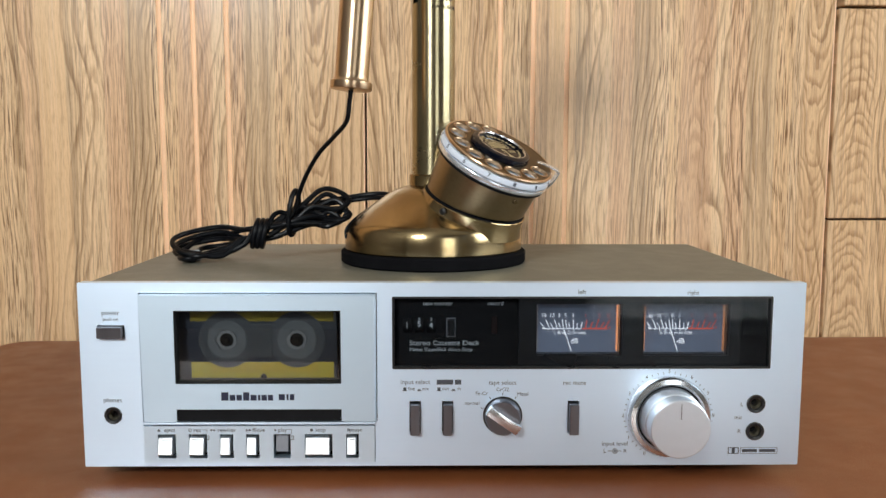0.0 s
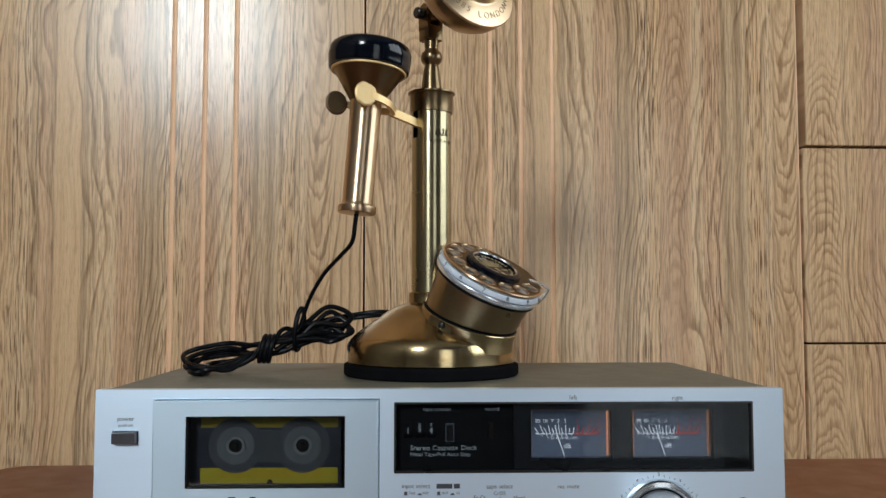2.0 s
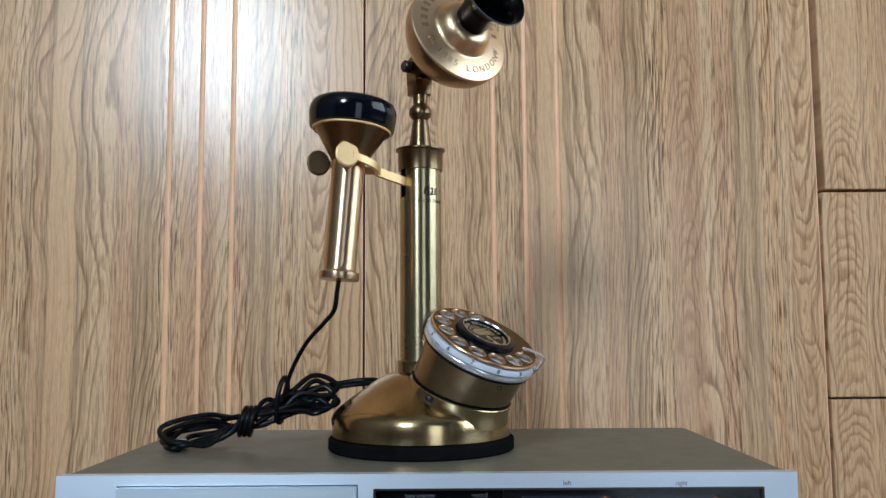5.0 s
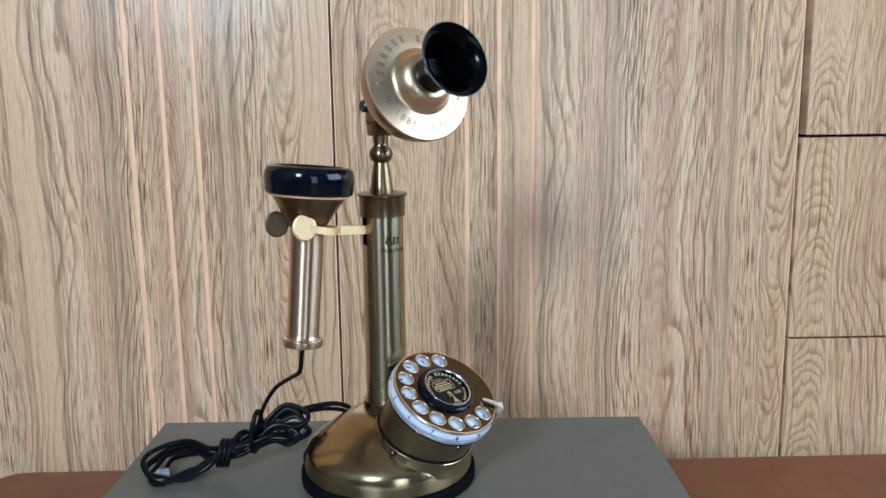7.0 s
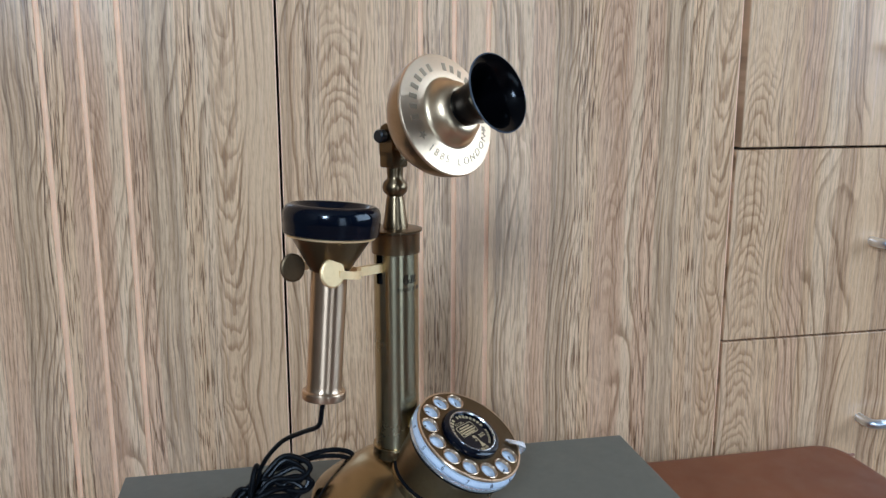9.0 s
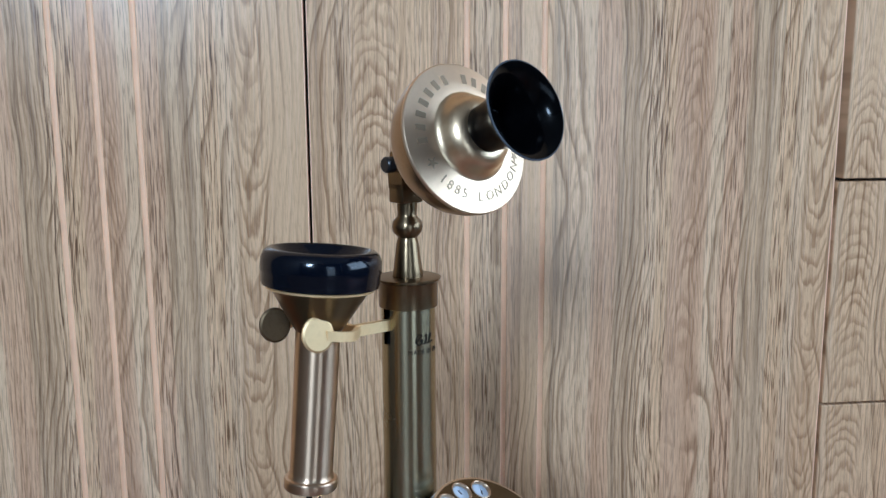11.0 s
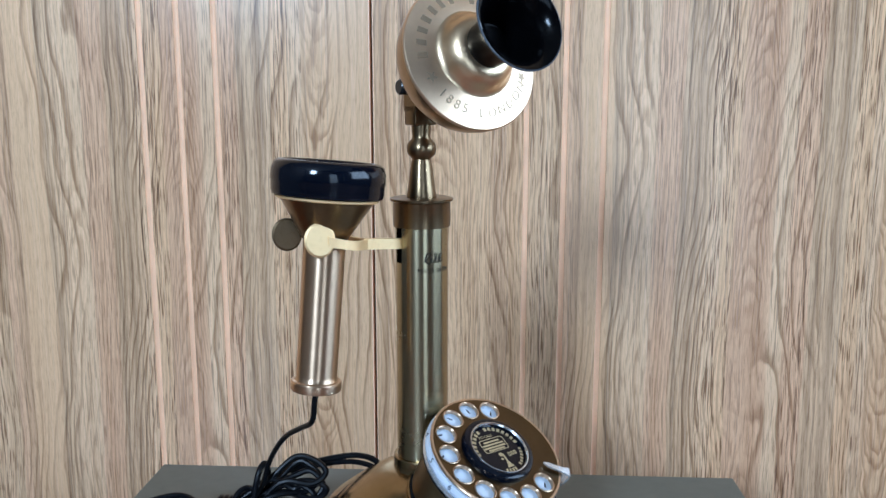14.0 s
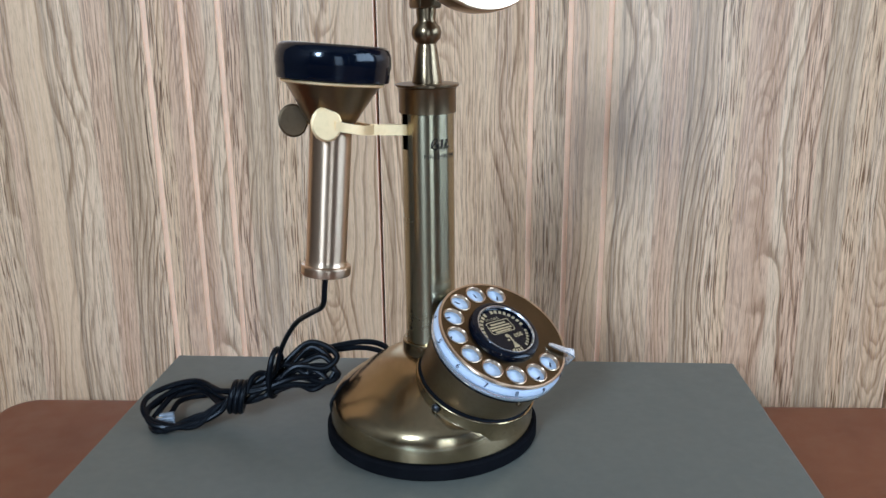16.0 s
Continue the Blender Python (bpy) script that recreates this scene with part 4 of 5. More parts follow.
printed("left", 0.0818, 0.1148, 0.0040)
printed("right", 0.1478, 0.1143, 0.0040)

# switches and knobs
for x in (-0.017, 0.0025, 0.078):
    part("switch_well", box(x - 0.0036, x + 0.0036, 0.0045, 0.0068, 0.0286, 0.0490), BLACK_MATT, deck, smooth=0)
    part("slide_switch", box(x - 0.0028, x + 0.0028, -0.0050, 0.0045, 0.0290, 0.0476, 0.0005, 1), STEEL_DARK, deck, "dark anodised push switch")
printed("input select", -0.0168, 0.0605, 0.0040)
printed("line", -0.0192, 0.0564, 0.0031)
printed("mic", -0.0108, 0.0564, 0.0031)
bar(-0.0040, 0.0058, 0.0590, 0.0619, INK)
bar(0.0068, 0.0105, 0.0590, 0.0619, INK)
printed("out", 0.0012, 0.0564, 0.0031)
printed("in", 0.0094, 0.0564, 0.0031)
for x in (-0.0240, -0.0036):
    bar(x, x + 0.0018, 0.0553, 0.0572, INK)
    bar(x - 0.0006, x + 0.0024, 0.0550, 0.0553, INK)
    bar(x + 0.0086, x + 0.0104, 0.0553, 0.0561, INK)
    bar(x + 0.0080, x + 0.0110, 0.0550, 0.0553, INK)
printed("tape select", 0.0353, 0.0600, 0.0040)
printed("CrO2", 0.0353, 0.0558, 0.0033)
printed("Fe-Cr", 0.0228, 0.0534, 0.0033)
printed("Metal", 0.0475, 0.0530, 0.0033)
printed("normal", 0.0172, 0.0474, 0.0033)
for ang in (160, 125, 90, 55):
    c, s = math.cos(radians(ang)), math.sin(radians(ang))
    cx, cz, w = 0.0355, 0.0398, 0.0002
    mark([(cx + 0.0125 * c - s * w, cz + 0.0125 * s + c * w), (cx + 0.0140 * c - s * w, cz + 0.0140 * s + c * w), (cx + 0.0140 * c + s * w, cz + 0.0140 * s - c * w), (cx + 0.0125 * c + s * w, cz + 0.0125 * s - c * w)], "scale_mark", 0.0)
sel = part("selector_knob", lathe([(0, 0.0065), (0.0098, 0.0065), (0.0105, 0.0055), (0.0109, 0), (0, 0)], 48, pose(0.0355, 0, 0.0398, 90)), STEEL_DARK, deck, "dark round tape selector knob")
part("knob_ring", lathe([(0.0109, 0.0004), (0.0118, 0.0004), (0.0118, 0), (0.0109, 0)], 48, pose(0.0355, 0, 0.0398, 90)), BLACK_PLASTIC, sel)
part("grip", box(-0.0112, 0.0108, -0.0030, 0.0030, 0.0060, 0.0118, 0.0006, 2, m=pose(0.0355, 0, 0.0398, 90) @ pose(0, 0, 0, 0, 0, -35)), GRIP_METAL, sel, "polished bar grip")
printed("rec mute", 0.0783, 0.0598, 0.0040)

KX, KZ = 0.1352, 0.0396
big = part("level_knob_ring", lathe([(0.0246, 0), (0.0246, 0.004), (0.0236, 0.0058), (0.0210, 0.0066), (0.0198, 0.0052), (0.0198, 0)], 72, pose(KX, 0, KZ, 90)), CHROME, deck, "chrome outer level ring")
part("level_knob", lathe([(0, 0.0262), (0.0166, 0.0262), (0.0172, 0.0257), (0.0173, 0.0172), (0.0180, 0.0166), (0.0182, 0.0070), (0.0187, 0.0040), (0.0187, 0), (0, 0)], 72, pose(KX, 0, KZ, 90)), ALU_KNOB, big, "spun aluminium level knob")
part("pointer_line", box(KX - 0.00018, KX + 0.00018, -0.0265, -0.0261, KZ + 0.006, KZ + 0.0150), INK, big, smooth=0)
# black filler ring, painted shade in the gap round the knob
part("knob_shade_ring", lathe([(0.0187, 0.0046), (0.0199, 0.0046), (0.0199, 0), (0.0187, 0)], 60, pose(KX, 0, KZ, 90)), BLACK_MATT, big)
for k in range(41):
    ang = radians(240 - 7.5 * k)
    c, s = math.cos(ang), math.sin(ang)
    r0, r1 = 0.0256, 0.0270
    if k % 4 == 0:
        part("scale_figures", on_face(letters(str(k // 4), 0.0030), KX + 0.0272 * c, KZ + 0.0272 * s, -0.0001), INK, deck, smooth=0)
    else:
        w = 0.00013
        mark([(KX + r0 * c - s * w, KZ + r0 * s + c * w), (KX + r1 * c - s * w, KZ + r1 * s + c * w), (KX + r1 * c + s * w, KZ + r1 * s - c * w), (KX + r0 * c + s * w, KZ + r0 * s - c * w)], "scale_mark", 0.0)
printed("input level", 0.1035, 0.0222, 0.0040)
printed("L", 0.0975, 0.0176, 0.0038)
printed("R", 0.1098, 0.0176, 0.0038)
bar(0.0993, 0.1020, 0.01745, 0.01775, INK)
bar(0.1052, 0.1080, 0.01745, 0.01775, INK)
part("symbol", front(circle(0.0016, 20, 0.1036, 0.0176), -0.0002, -0.00005, [circle(0.0012, 20, 0.1036, 0.0176)]), INK, deck, smooth=0)
part("symbol", front(circle(0.0007, 16, 0.1036, 0.0176), -0.0002, -0.00005), INK, deck, smooth=0)
part("printed_mark", front(rect(0.1722, 0.1788, 0.0157, 0.0197), -0.0002, -0.00005, [rect(0.1727, 0.1746, 0.0161, 0.0193), rect(0.1764, 0.1783, 0.0161, 0.0193)]), INK, deck, smooth=0)
part("printed_mark", front(rect(0.1797, 0.2022, 0.0157, 0.0197), -0.0002, -0.00005, [rect(0.1799, 0.2020, 0.0159, 0.0195)]), INK, deck, smooth=0)
bar(0.1808, 0.1898, 0.0168, 0.0186, INK)
bar(0.1912, 0.2010, 0.0168, 0.0186, INK)

# ---- candlestick telephone ----
PX, PY, DECK_TOP = -0.0040, 0.1135, 0.1195
phone = thing("candlestick_telephone", pose(PX, PY, DECK_TOP), "antique brass candlestick telephone with a rotary dial on the cassette deck", "telephone")


def local(m):
    return phone.matrix_world.inverted() @ m


def turned(name, prof, mat, label="", seg=64, parent=None):
    return part(name, lathe(prof, seg), mat, parent or phone, label)


turned("base_ring", [(0, 0), (0.0650, 0), (0.0662, 0.0012), (0.0662, 0.0078), (0.0648, 0.0090), (0, 0.0090)], RUBBER, "black rubber foot ring", 96)
base = turned("base", [(0.0624, 0.0088), (0.0634, 0.0100), (0.0634, 0.0170), (0.0631, 0.0215), (0.0622, 0.0246), (0.0606, 0.0270), (0.0586, 0.0289), (0.0560, 0.0310), (0.0440, 0.0402), (0.0330, 0.0480),
                (0.0262, 0.0518), (0.0210, 0.0535), (0.0170, 0.0542), (0, 0.0542)], BRASS, "flared tarnished brass base", 96)
turned("base_collar", [(0.0178, 0.0535), (0.0173, 0.0546), (0.0173, 0.0614), (0.0168, 0.0621), (0.0150, 0.0622)], BRASS, "", 64)
# tube with a slot for the fork on its near left side
SLOT = math.atan2(-0.55, -0.83)
b = bmesh.new()
R, ZA, ZB, SA, SB = 0.0152, 0.0615, 0.2010, 0.1800, 0.2006
N = 96
half = 0.0030 / R


def tube_wall(b, angles, z0, z1, r):
    lo = [b.verts.new((r * math.cos(a), r * math.sin(a), z0)) for a in angles]
    hi = [b.verts.new((r * math.cos(a), r * math.sin(a), z1)) for a in angles]
    for i in range(len(angles) - 1):
        b.faces.new((lo[i], lo[i + 1], hi[i + 1], hi[i]))


full = [SLOT + half + (2 * math.pi - 2 * half) * i / N for i in range(N + 1)]
gap = [SLOT - half + 2 * half * i / 4 for i in range(5)]
for r in (R, R - 0.0012):
    tube_wall(b, full, ZA, ZB, r)
    tube_wall(b, gap, ZA, SA, r)
    tube_wall(b, gap, SB, ZB, r)
bmesh.ops.remove_doubles(b, verts=b.verts, dist=1e-6)
part("stem", b, BRASS_POLE, phone, "tall brass tube with greenish patina")
# black cylinder stands in for the shade inside the tube
part("stem_core", lathe([(0.0124, 0.065), (0.0124, 0.2)], 40), BLACK_MATT, phone, "black core that paints the shade of the hollow tube")
turned("top_collar", [(0.0150, 0.2002), (0.0165, 0.2004), (0.0166, 0.2140), (0.0170, 0.2146), (0.0182, 0.2152), (0.0183, 0.2164), (0.0165, 0.2168), (0, 0.2168)], BRASS_DARK, "darker brass cap")
turned("finial", [(0.0086, 0.2166), (0.0086, 0.2185), (0.0080, 0.2215), (0.0062, 0.2350), (0.0054, 0.2385), (0.0058, 0.2392), (0.0080, 0.2415), (0.0086, 0.2445), (0.0080, 0.2475),
                  (0.0056, 0.2500), (0.0052, 0.2515), (0.0056, 0.2545), (0.0056, 0.2580), (0, 0.2580)], BRASS_DARK, "turned brass neck with a ball", 40)

# mouthpiece on its hinge
RC, RN = Vector((0.0238, 0.0812, 0.4126)), Vector((0.530, -0.785, 0.318)).normalized()
RM = local(axes(RC, RN)) @ Matrix.Diagonal((1.025, 1.025, 1.0, 1.0))
bx = local(Matrix.Translation((PX, PY, 0.377)) @ Matrix.Rotation(math.atan2(RN.x, -RN.y), 4, "Z"))
hinge = part("hinge", box(-0.0072, 0.0072, -0.0055, 0.0075, 0.0, 0.012, 0.0014, 2, m=bx), BRASS_DARK, phone, "dark brass hinge block")
for s in (-1, 1):
    lug = prism([(-0.0058, 0), (0.0060, 0), (0.0066, 0.012), (0.0045, 0.0195), (0, 0.0215), (-0.0045, 0.0195), (-0.0062, 0.012)], s * 0.0058 - 0.0014, s * 0.0058 + 0.0014, bx @ Matrix(((0, 0, 1, 0), (1, 0, 0, 0.001), (0, 1, 0, 0.008), (0, 0, 0, 1))))
    part("lug", lug, BRASS_DARK, hinge)
part("hinge_screw", lathe([(0, -0.0135), (0.0036, -0.0135), (0.0044, -0.0125), (0.0044, -0.0085), (0.0024, -0.0078), (0.0024, 0.0105), (0, 0.0105)], 24, bx @ pose(0, 0.002, 0.0212, 0, 90, 0)), BLACK_PLASTIC, hinge, "black thumb screw")
part("tongue", lathe([(0, -0.004), (0.0062, -0.004), (0.0062, 0.004), (0, 0.004)], 28, bx @ pose(0, 0.002, 0.0210, 0, 90, 0)), BRASS_DARK, hinge)
shell = part("transmitter_shell", lathe([(0, -0.0330), (0.0120, -0.0318), (0.0220, -0.0278), (0.0304, -0.0212), (0.0356, -0.0132), (0.0378, -0.0060), (0.0382, -0.0012), (0.0382, 0.0), (0.0360, 0.0010), (0, 0.0010)], 96, RM), BRASS_SHELL, phone, "domed copper-toned brass transmitter cup")
face = part("faceplate", lathe([(0.0381, -0.0010), (0.0387, -0.0004), (0.0387, 0.0005), (0.0381, 0.0014), (0.0300, 0.0032), (0.0218, 0.0048), (0.0180, 0.0048)], 96, RM), BRASS_PINK, phone, "pale satin brass faceplate with stamped lettering")
part("dome", lathe([(0.0240, 0.0042), (0.0222, 0.0048), (0.0210, 0.0058), (0.0201, 0.0074), (0.0193, 0.0098), (0.0180, 0.0126), (0.0160, 0.0148), (0.0138, 0.0160), (0.0120, 0.0164), (0, 0.0164)], 96, RM), BRASS_DOME, face, "raised golden brass dome")
horn_prof = [(0.0116, 0.0130), (0.0118, 0.0185), (0.0122, 0.0230), (0.0134, 0.0290), (0.0152, 0.0345), (0.0176, 0.0395), (0.0206, 0.0430), (0.0229, 0.0443), (0.0236, 0.0450), (0.0231, 0.0455),
             (0.0204, 0.0442), (0.0172, 0.0405), (0.0146, 0.0352), (0.0127, 0.0298), (0.0112, 0.0240), (0.0096, 0.0200), (0, 0.0190)]
part("horn", lathe(horn_prof, 96, RM), HORN_BLACK, phone, "glossy black trumpet mouthpiece")
# thin lighter ring that paints the highlight on the worn edge
part("horn_rim", lathe([(0.0234, 0.0443), (0.0240, 0.0446), (0.0240, 0.0451), (0.0234, 0.0455), (0.0231, 0.0451), (0.0234, 0.0443)], 96, RM), HORN_EDGE, phone, "worn edge of the mouthpiece, its highlight put into the colour")


def ring_height(r):
    return 0.0016 + (0.0380 - r) * 0.2


def stamped(b, ang, r, spin=-90):
    """A flat stamp on the conical faceplate, upright towards the rim or the centre."""
    m = RM @ Matrix.Rotation(radians(ang), 4, "Z") @ Matrix.Translation((r, 0, ring_height(r) + 0.0001)) @ Matrix.Rotation(radians(11.3), 4, "Y") @ Matrix.Rotation(radians(spin), 4, "Z")
    b.transform(m)
    return b


for k in range(15):
    if k != 7:
        # brand name as plain strokes
        ang = 182 - k * 12.6
        stroke = box(-0.0014, 0.0014, -0.0026, 0.0026, -0.0003, 0.00012)
        part("stamped_stroke", stamped(stroke, ang, 0.0300), STAMP, face, smooth=0)
for k, ch in enumerate("1885"):
    part("stamped_figure", stamped(letters(ch, 0.0066, depth=0.00015), -138 + k * 9.0, 0.0300, 90), STAMP, face, smooth=0)
for k, ch in enumerate("LONDON"):
    part("stamped_letter", stamped(letters(ch, 0.0068, depth=0.00015), -92 + k * 12, 0.0305, 90), STAMP, face, smooth=0)
for ang in (-156, -22):
    star = [((0.0030 if i % 2 == 0 else 0.0012) * math.sin(radians(36 * i)), (0.0030 if i % 2 == 0 else 0.0012) * math.cos(radians(36 * i))) for i in range(10)]
    part("stamped_star", stamped(prism(star, -0.0003, 0.00012), ang, 0.0295), STAMP, face, smooth=0)

# maker's script mark and words wrapped on the stem


def wrapped(b, ang, z, r=R):
    for v in b.verts:
        a = ang + v.co.x / r
        rad = r + 0.00008 + v.co.z
        v.co = Vector((rad * math.cos(a), rad * math.sin(a), z + v.co.y))
    return b


front_angle = radians(-57)
part("engraved_words", wrapped(letters("MADE IN EN", 0.0037, depth=0.00006), front_angle, 0.1765), BRASS_INK, phone, smooth=0)
script = tube([(-0.0062, -0.0012, 0), (-0.0025, 0.0030, 0), (-0.0045, 0.0034, 0), (-0.0058, -0.0002, 0), (-0.0035, -0.0022, 0), (-0.0018, 0.0006, 0), (-0.0030, 0.0002, 0), (-0.0010, -0.0016, 0),
               (0.0012, 0.0030, 0), (-0.0004, 0.0028, 0), (0.0010, 0.0008, 0), (0.0000, -0.0016, 0), (0.0022, -0.0010, 0), (0.0046, 0.0030, 0), (0.0030, 0.0026, 0), (0.0028, -0.0012, 0), (0.0058, -0.0008, 0)], 0.00040, 6)
for v in script.verts:
    v.co.z *= 0.2
part("engraved_script_mark", wrapped(script, front_angle, 0.1828), BRASS_INK, phone, smooth=0)

# rotary dial on its angled drum
DC, DN = Vector((0.0392, 0.0766, 0.1976)), Vector((0.372, -0.372, 0.85)).normalized()
DM = local(axes(DC, DN)) @ Matrix.Diagonal((1.043, 1.043, 1.0, 1.0))


def footed(profile, seg, flat=0.16):
    """Turned about the dial's axis, its foot less steep than the dial."""
    b = lathe(profile, seg)
    for v in b.verts:
        if v.co.z < -0.03:
            v.co.z -= flat * v.co.y
    b.transform(DM)
    return b


drum = part("dial_drum", footed([(0, -0.0385), (0.0326, -0.0385), (0.0333, -0.0379), (0.0350, -0.0130), (0.0350, -0.0100), (0, -0.0100)], 96), BRASS_DRUM, phone, "dark brass drum under the dial")
saddle = part("drum_saddle", footed([(0.0337, -0.0450), (0.0338, -0.0405), (0.0341, -0.0401), (0.0345, -0.0401), (0.0349, -0.0405), (0.0352, -0.0450), (0.0362, -0.0490), (0.0378, -0.0535), (0.0300, -0.0590), (0, -0.0590)], 96), BRASS, phone, "brass saddle that joins drum and base")
# solid black ring painted as the shade between drum and saddle
part("saddle_shade_ring", footed([(0.0300, -0.0388), (0.0339, -0.0406), (0.0339, -0.0430), (0.0300, -0.0430), (0.0300, -0.0388)], 72), BLACK_MATT, saddle, "black ring that paints the shade under the drum")
part("screw", lathe([(0, 0.0016), (0.0014, 0.0016), (0.0024, 0.0008), (0.0026, 0), (0, 0)], 20, DM @ Matrix.Rotation(radians(190), 4, "Z") @ pose(0.0357, 0, -0.0424, 0, 90, 0)), BLACK_PLASTIC, phone, "small dark screw")
part("drum_screw", lathe([(0, 0.0010), (0.0014, 0.0010), (0.0018, 0), (0, 0)], 18, DM @ Matrix.Rotation(radians(256), 4, "Z") @ pose(0.0349, 0, -0.0165, 0, 90, 0)), BRASS_DARK, drum)
# solid black disc paints the shaded gap below the silver rim
part("rim_shade_ring", lathe([(0.0368, -0.0122), (0.0374, -0.0118), (0.0374, -0.0100), (0.0368, -0.0096), (0, -0.0096), (0, -0.0122), (0.0368, -0.0122)], 72, DM), BLACK_MATT, drum)
part("rim", lathe([(0.0360, -0.0100), (0.0381, -0.0096), (0.0384, -0.0088), (0.0384, -0.0070), (0.0380, -0.0063), (0.0366, -0.0060), (0.0366, -0.0050)], 96, DM), SILVER_RIM, phone, "shiny silver rim round the dial")
part("number_band", lathe([(0.0366, -0.0054), (0.0383, -0.0051), (0.0384, -0.0044), (0.0374, -0.0016), (0.0330, -0.0014)], 96, DM), DIAL_WHITE, phone, "white number band under the finger plate")
card = part("number_card", lathe([(0, -0.0028), (0.0345, -0.0028), (0.0345, -0.0020), (0, -0.0020)], 72, DM), DIAL_WHITE, phone, "white number card under the finger plate")
HOLES = [57.8 + 26.4 * k for k in range(10)]
hr, hrad = 0.0055, 0.0291
plate = prism(circle(0.0368, 96), 0, 0.0016, DM @ pose(0, 0, -0.0004), holes=[circle(hr, 28, hrad * math.cos(radians(a)), hrad * math.sin(radians(a))) for a in HOLES] + [circle(0.0150, 48)])
fingers = part("finger_plate", plate, BRASS_PLATE, phone, "brass finger plate with ten holes", smooth=25)
part("plate_edge", lathe([(0.0366, -0.0006), (0.0374, -0.0002), (0.0376, 0.0006), (0.0372, 0.0013), (0.0362, 0.0014), (0.0362, -0.0006), (0.0366, -0.0006)], 96, DM), BRASS_HANDLE, fingers, "worn bright edge")
for k, a in enumerate(HOLES):
    cx, cy = hrad * math.cos(radians(a)), hrad * math.sin(radians(a))
    part("hole_rim", lathe([(hr - 0.0001, -0.0004), (hr + 0.0004, 0.0012), (hr + 0.0006, 0.0016), (hr + 0.0001, 0.0018), (hr - 0.0003, 0.0014), (hr - 0.0004, -0.0004), (hr - 0.0001, -0.0004)], 28, DM @ pose(cx, cy, 0)), BRASS_HANDLE, fingers, "bright worn hole edge")
    part("card_mark", prism([(0.0018, -0.0022), (0.0036, 0.0002), (0.0034, 0.0012), (0.0014, -0.0010)], 0, 0.0001, DM @ pose(cx, cy, -0.0020, 0, 0, 40 * k)), INK_BLUE, card, smooth=0)
    b = letters(str((k + 1) % 10), 0.0042, depth=0.00010)
    b.transform(DM @ Matrix.Rotation(radians(a - 90), 4, "Z") @ pose(0, 0.03815, -0.0031, -70, 0, 0) @ pose(0, 0, 0, 0, 0, 180))
    part("figure", b, INK_BLUE, card, smooth=0)
DK = DM @ Matrix.Diagonal((1.07, 1.07, 1.0, 1.0))
medal = part("centre_disc", lathe([(0, 0.0030), (0.0146, 0.0030), (0.0150, 0.0034), (0.0152, 0.0052), (0.0166, 0.0054), (0.0184, 0.0044), (0.0190, 0.0022), (0.0190, 0.0008), (0, 0.0008)], 72, DK), EBONITE, phone, "black rimmed centre disc with gold print")
part("silver_ring", lathe([(0.0146, 0.0048), (0.0151, 0.0057), (0.0156, 0.0056), (0.0156, 0.0050)], 60, DK), CHROME, medal)


def gold(b, x, y, spin=0.0):
    b.transform(DK @ pose(x, y, 0.0031, 0, 0, spin))
    return part("gold_print", b, GOLD_PRINT, medal, smooth=0)


LEAN = -4.0
for k in range(17):
    ang = 177 - k * 11.6
    if k in (7, 16):
        continue
    gold(prism(rect(-0.0008, 0.0008, -0.0010, 0.0010), 0, 0.0001), 0.0128 * math.cos(radians(ang)), 0.0128 * math.sin(radians(ang)), ang - 90)
for k in range(6):
    ang = -62 + k * 9
    gold(prism(rect(-0.0006, 0.0006, -0.0008, 0.0008), 0, 0.0001), 0.0128 * math.cos(radians(ang)), 0.0128 * math.sin(radians(ang)), ang + 90)
for k in range(4):
    ang = -108 + k * 8
    gold(prism(rect(-0.0005, 0.0005, -0.0009, 0.0009), 0, 0.0001), 0.0128 * math.cos(radians(ang)), 0.0128 * math.sin(radians(ang)), ang + 90)
frame_b = prism(rect(-0.0078, 0.0078, -0.0008, 0.0072, 0.0014, 3), 0, 0.0001, holes=[rect(-0.0074, 0.0074, -0.0004, 0.0068, 0.0012, 3)])
gold(frame_b, -0.0004, 0, LEAN)
gold(letters("TO CALL", 0.0022, depth=0.00004), -0.0016, 0.0088, LEAN)
for k, (w, y) in enumerate(((0.0050, 0.0053), (0.0066, 0.0036), (0.0068, 0.0019), (0.0052, 0.0004))):
    gold(prism(rect(-w, w, -0.0005, 0.0005), 0, 0.0001), -0.0004, y, LEAN)
for w, y0, y1 in ((0.0020, -0.0112, -0.0100), (0.0012, -0.0100, -0.0082), (0.0005, -0.0082, -0.0030)):
    gold(prism([(-w, y0), (w, y0), (w * 0.8, y1), (-w * 0.8, y1)], 0, 0.0001), 0.0006, 0, LEAN)
gold(prism(circle(0.0012, 14, -0.0012, -0.0032), 0, 0.0001), 0.0006, 0, LEAN)
gold(prism(circle(0.0007, 12, -0.0020, -0.0058), 0, 0.0001), 0.0006, 0, LEAN)
for x in (0.0040, 0.0060, 0.0080):
    gold(prism(rect(-0.0007, 0.0007, -0.0011, 0.0011), 0, 0.0001, holes=[rect(-0.0003, 0.0003, -0.0007, 0.0007)]), x, -0.0046, LEAN)
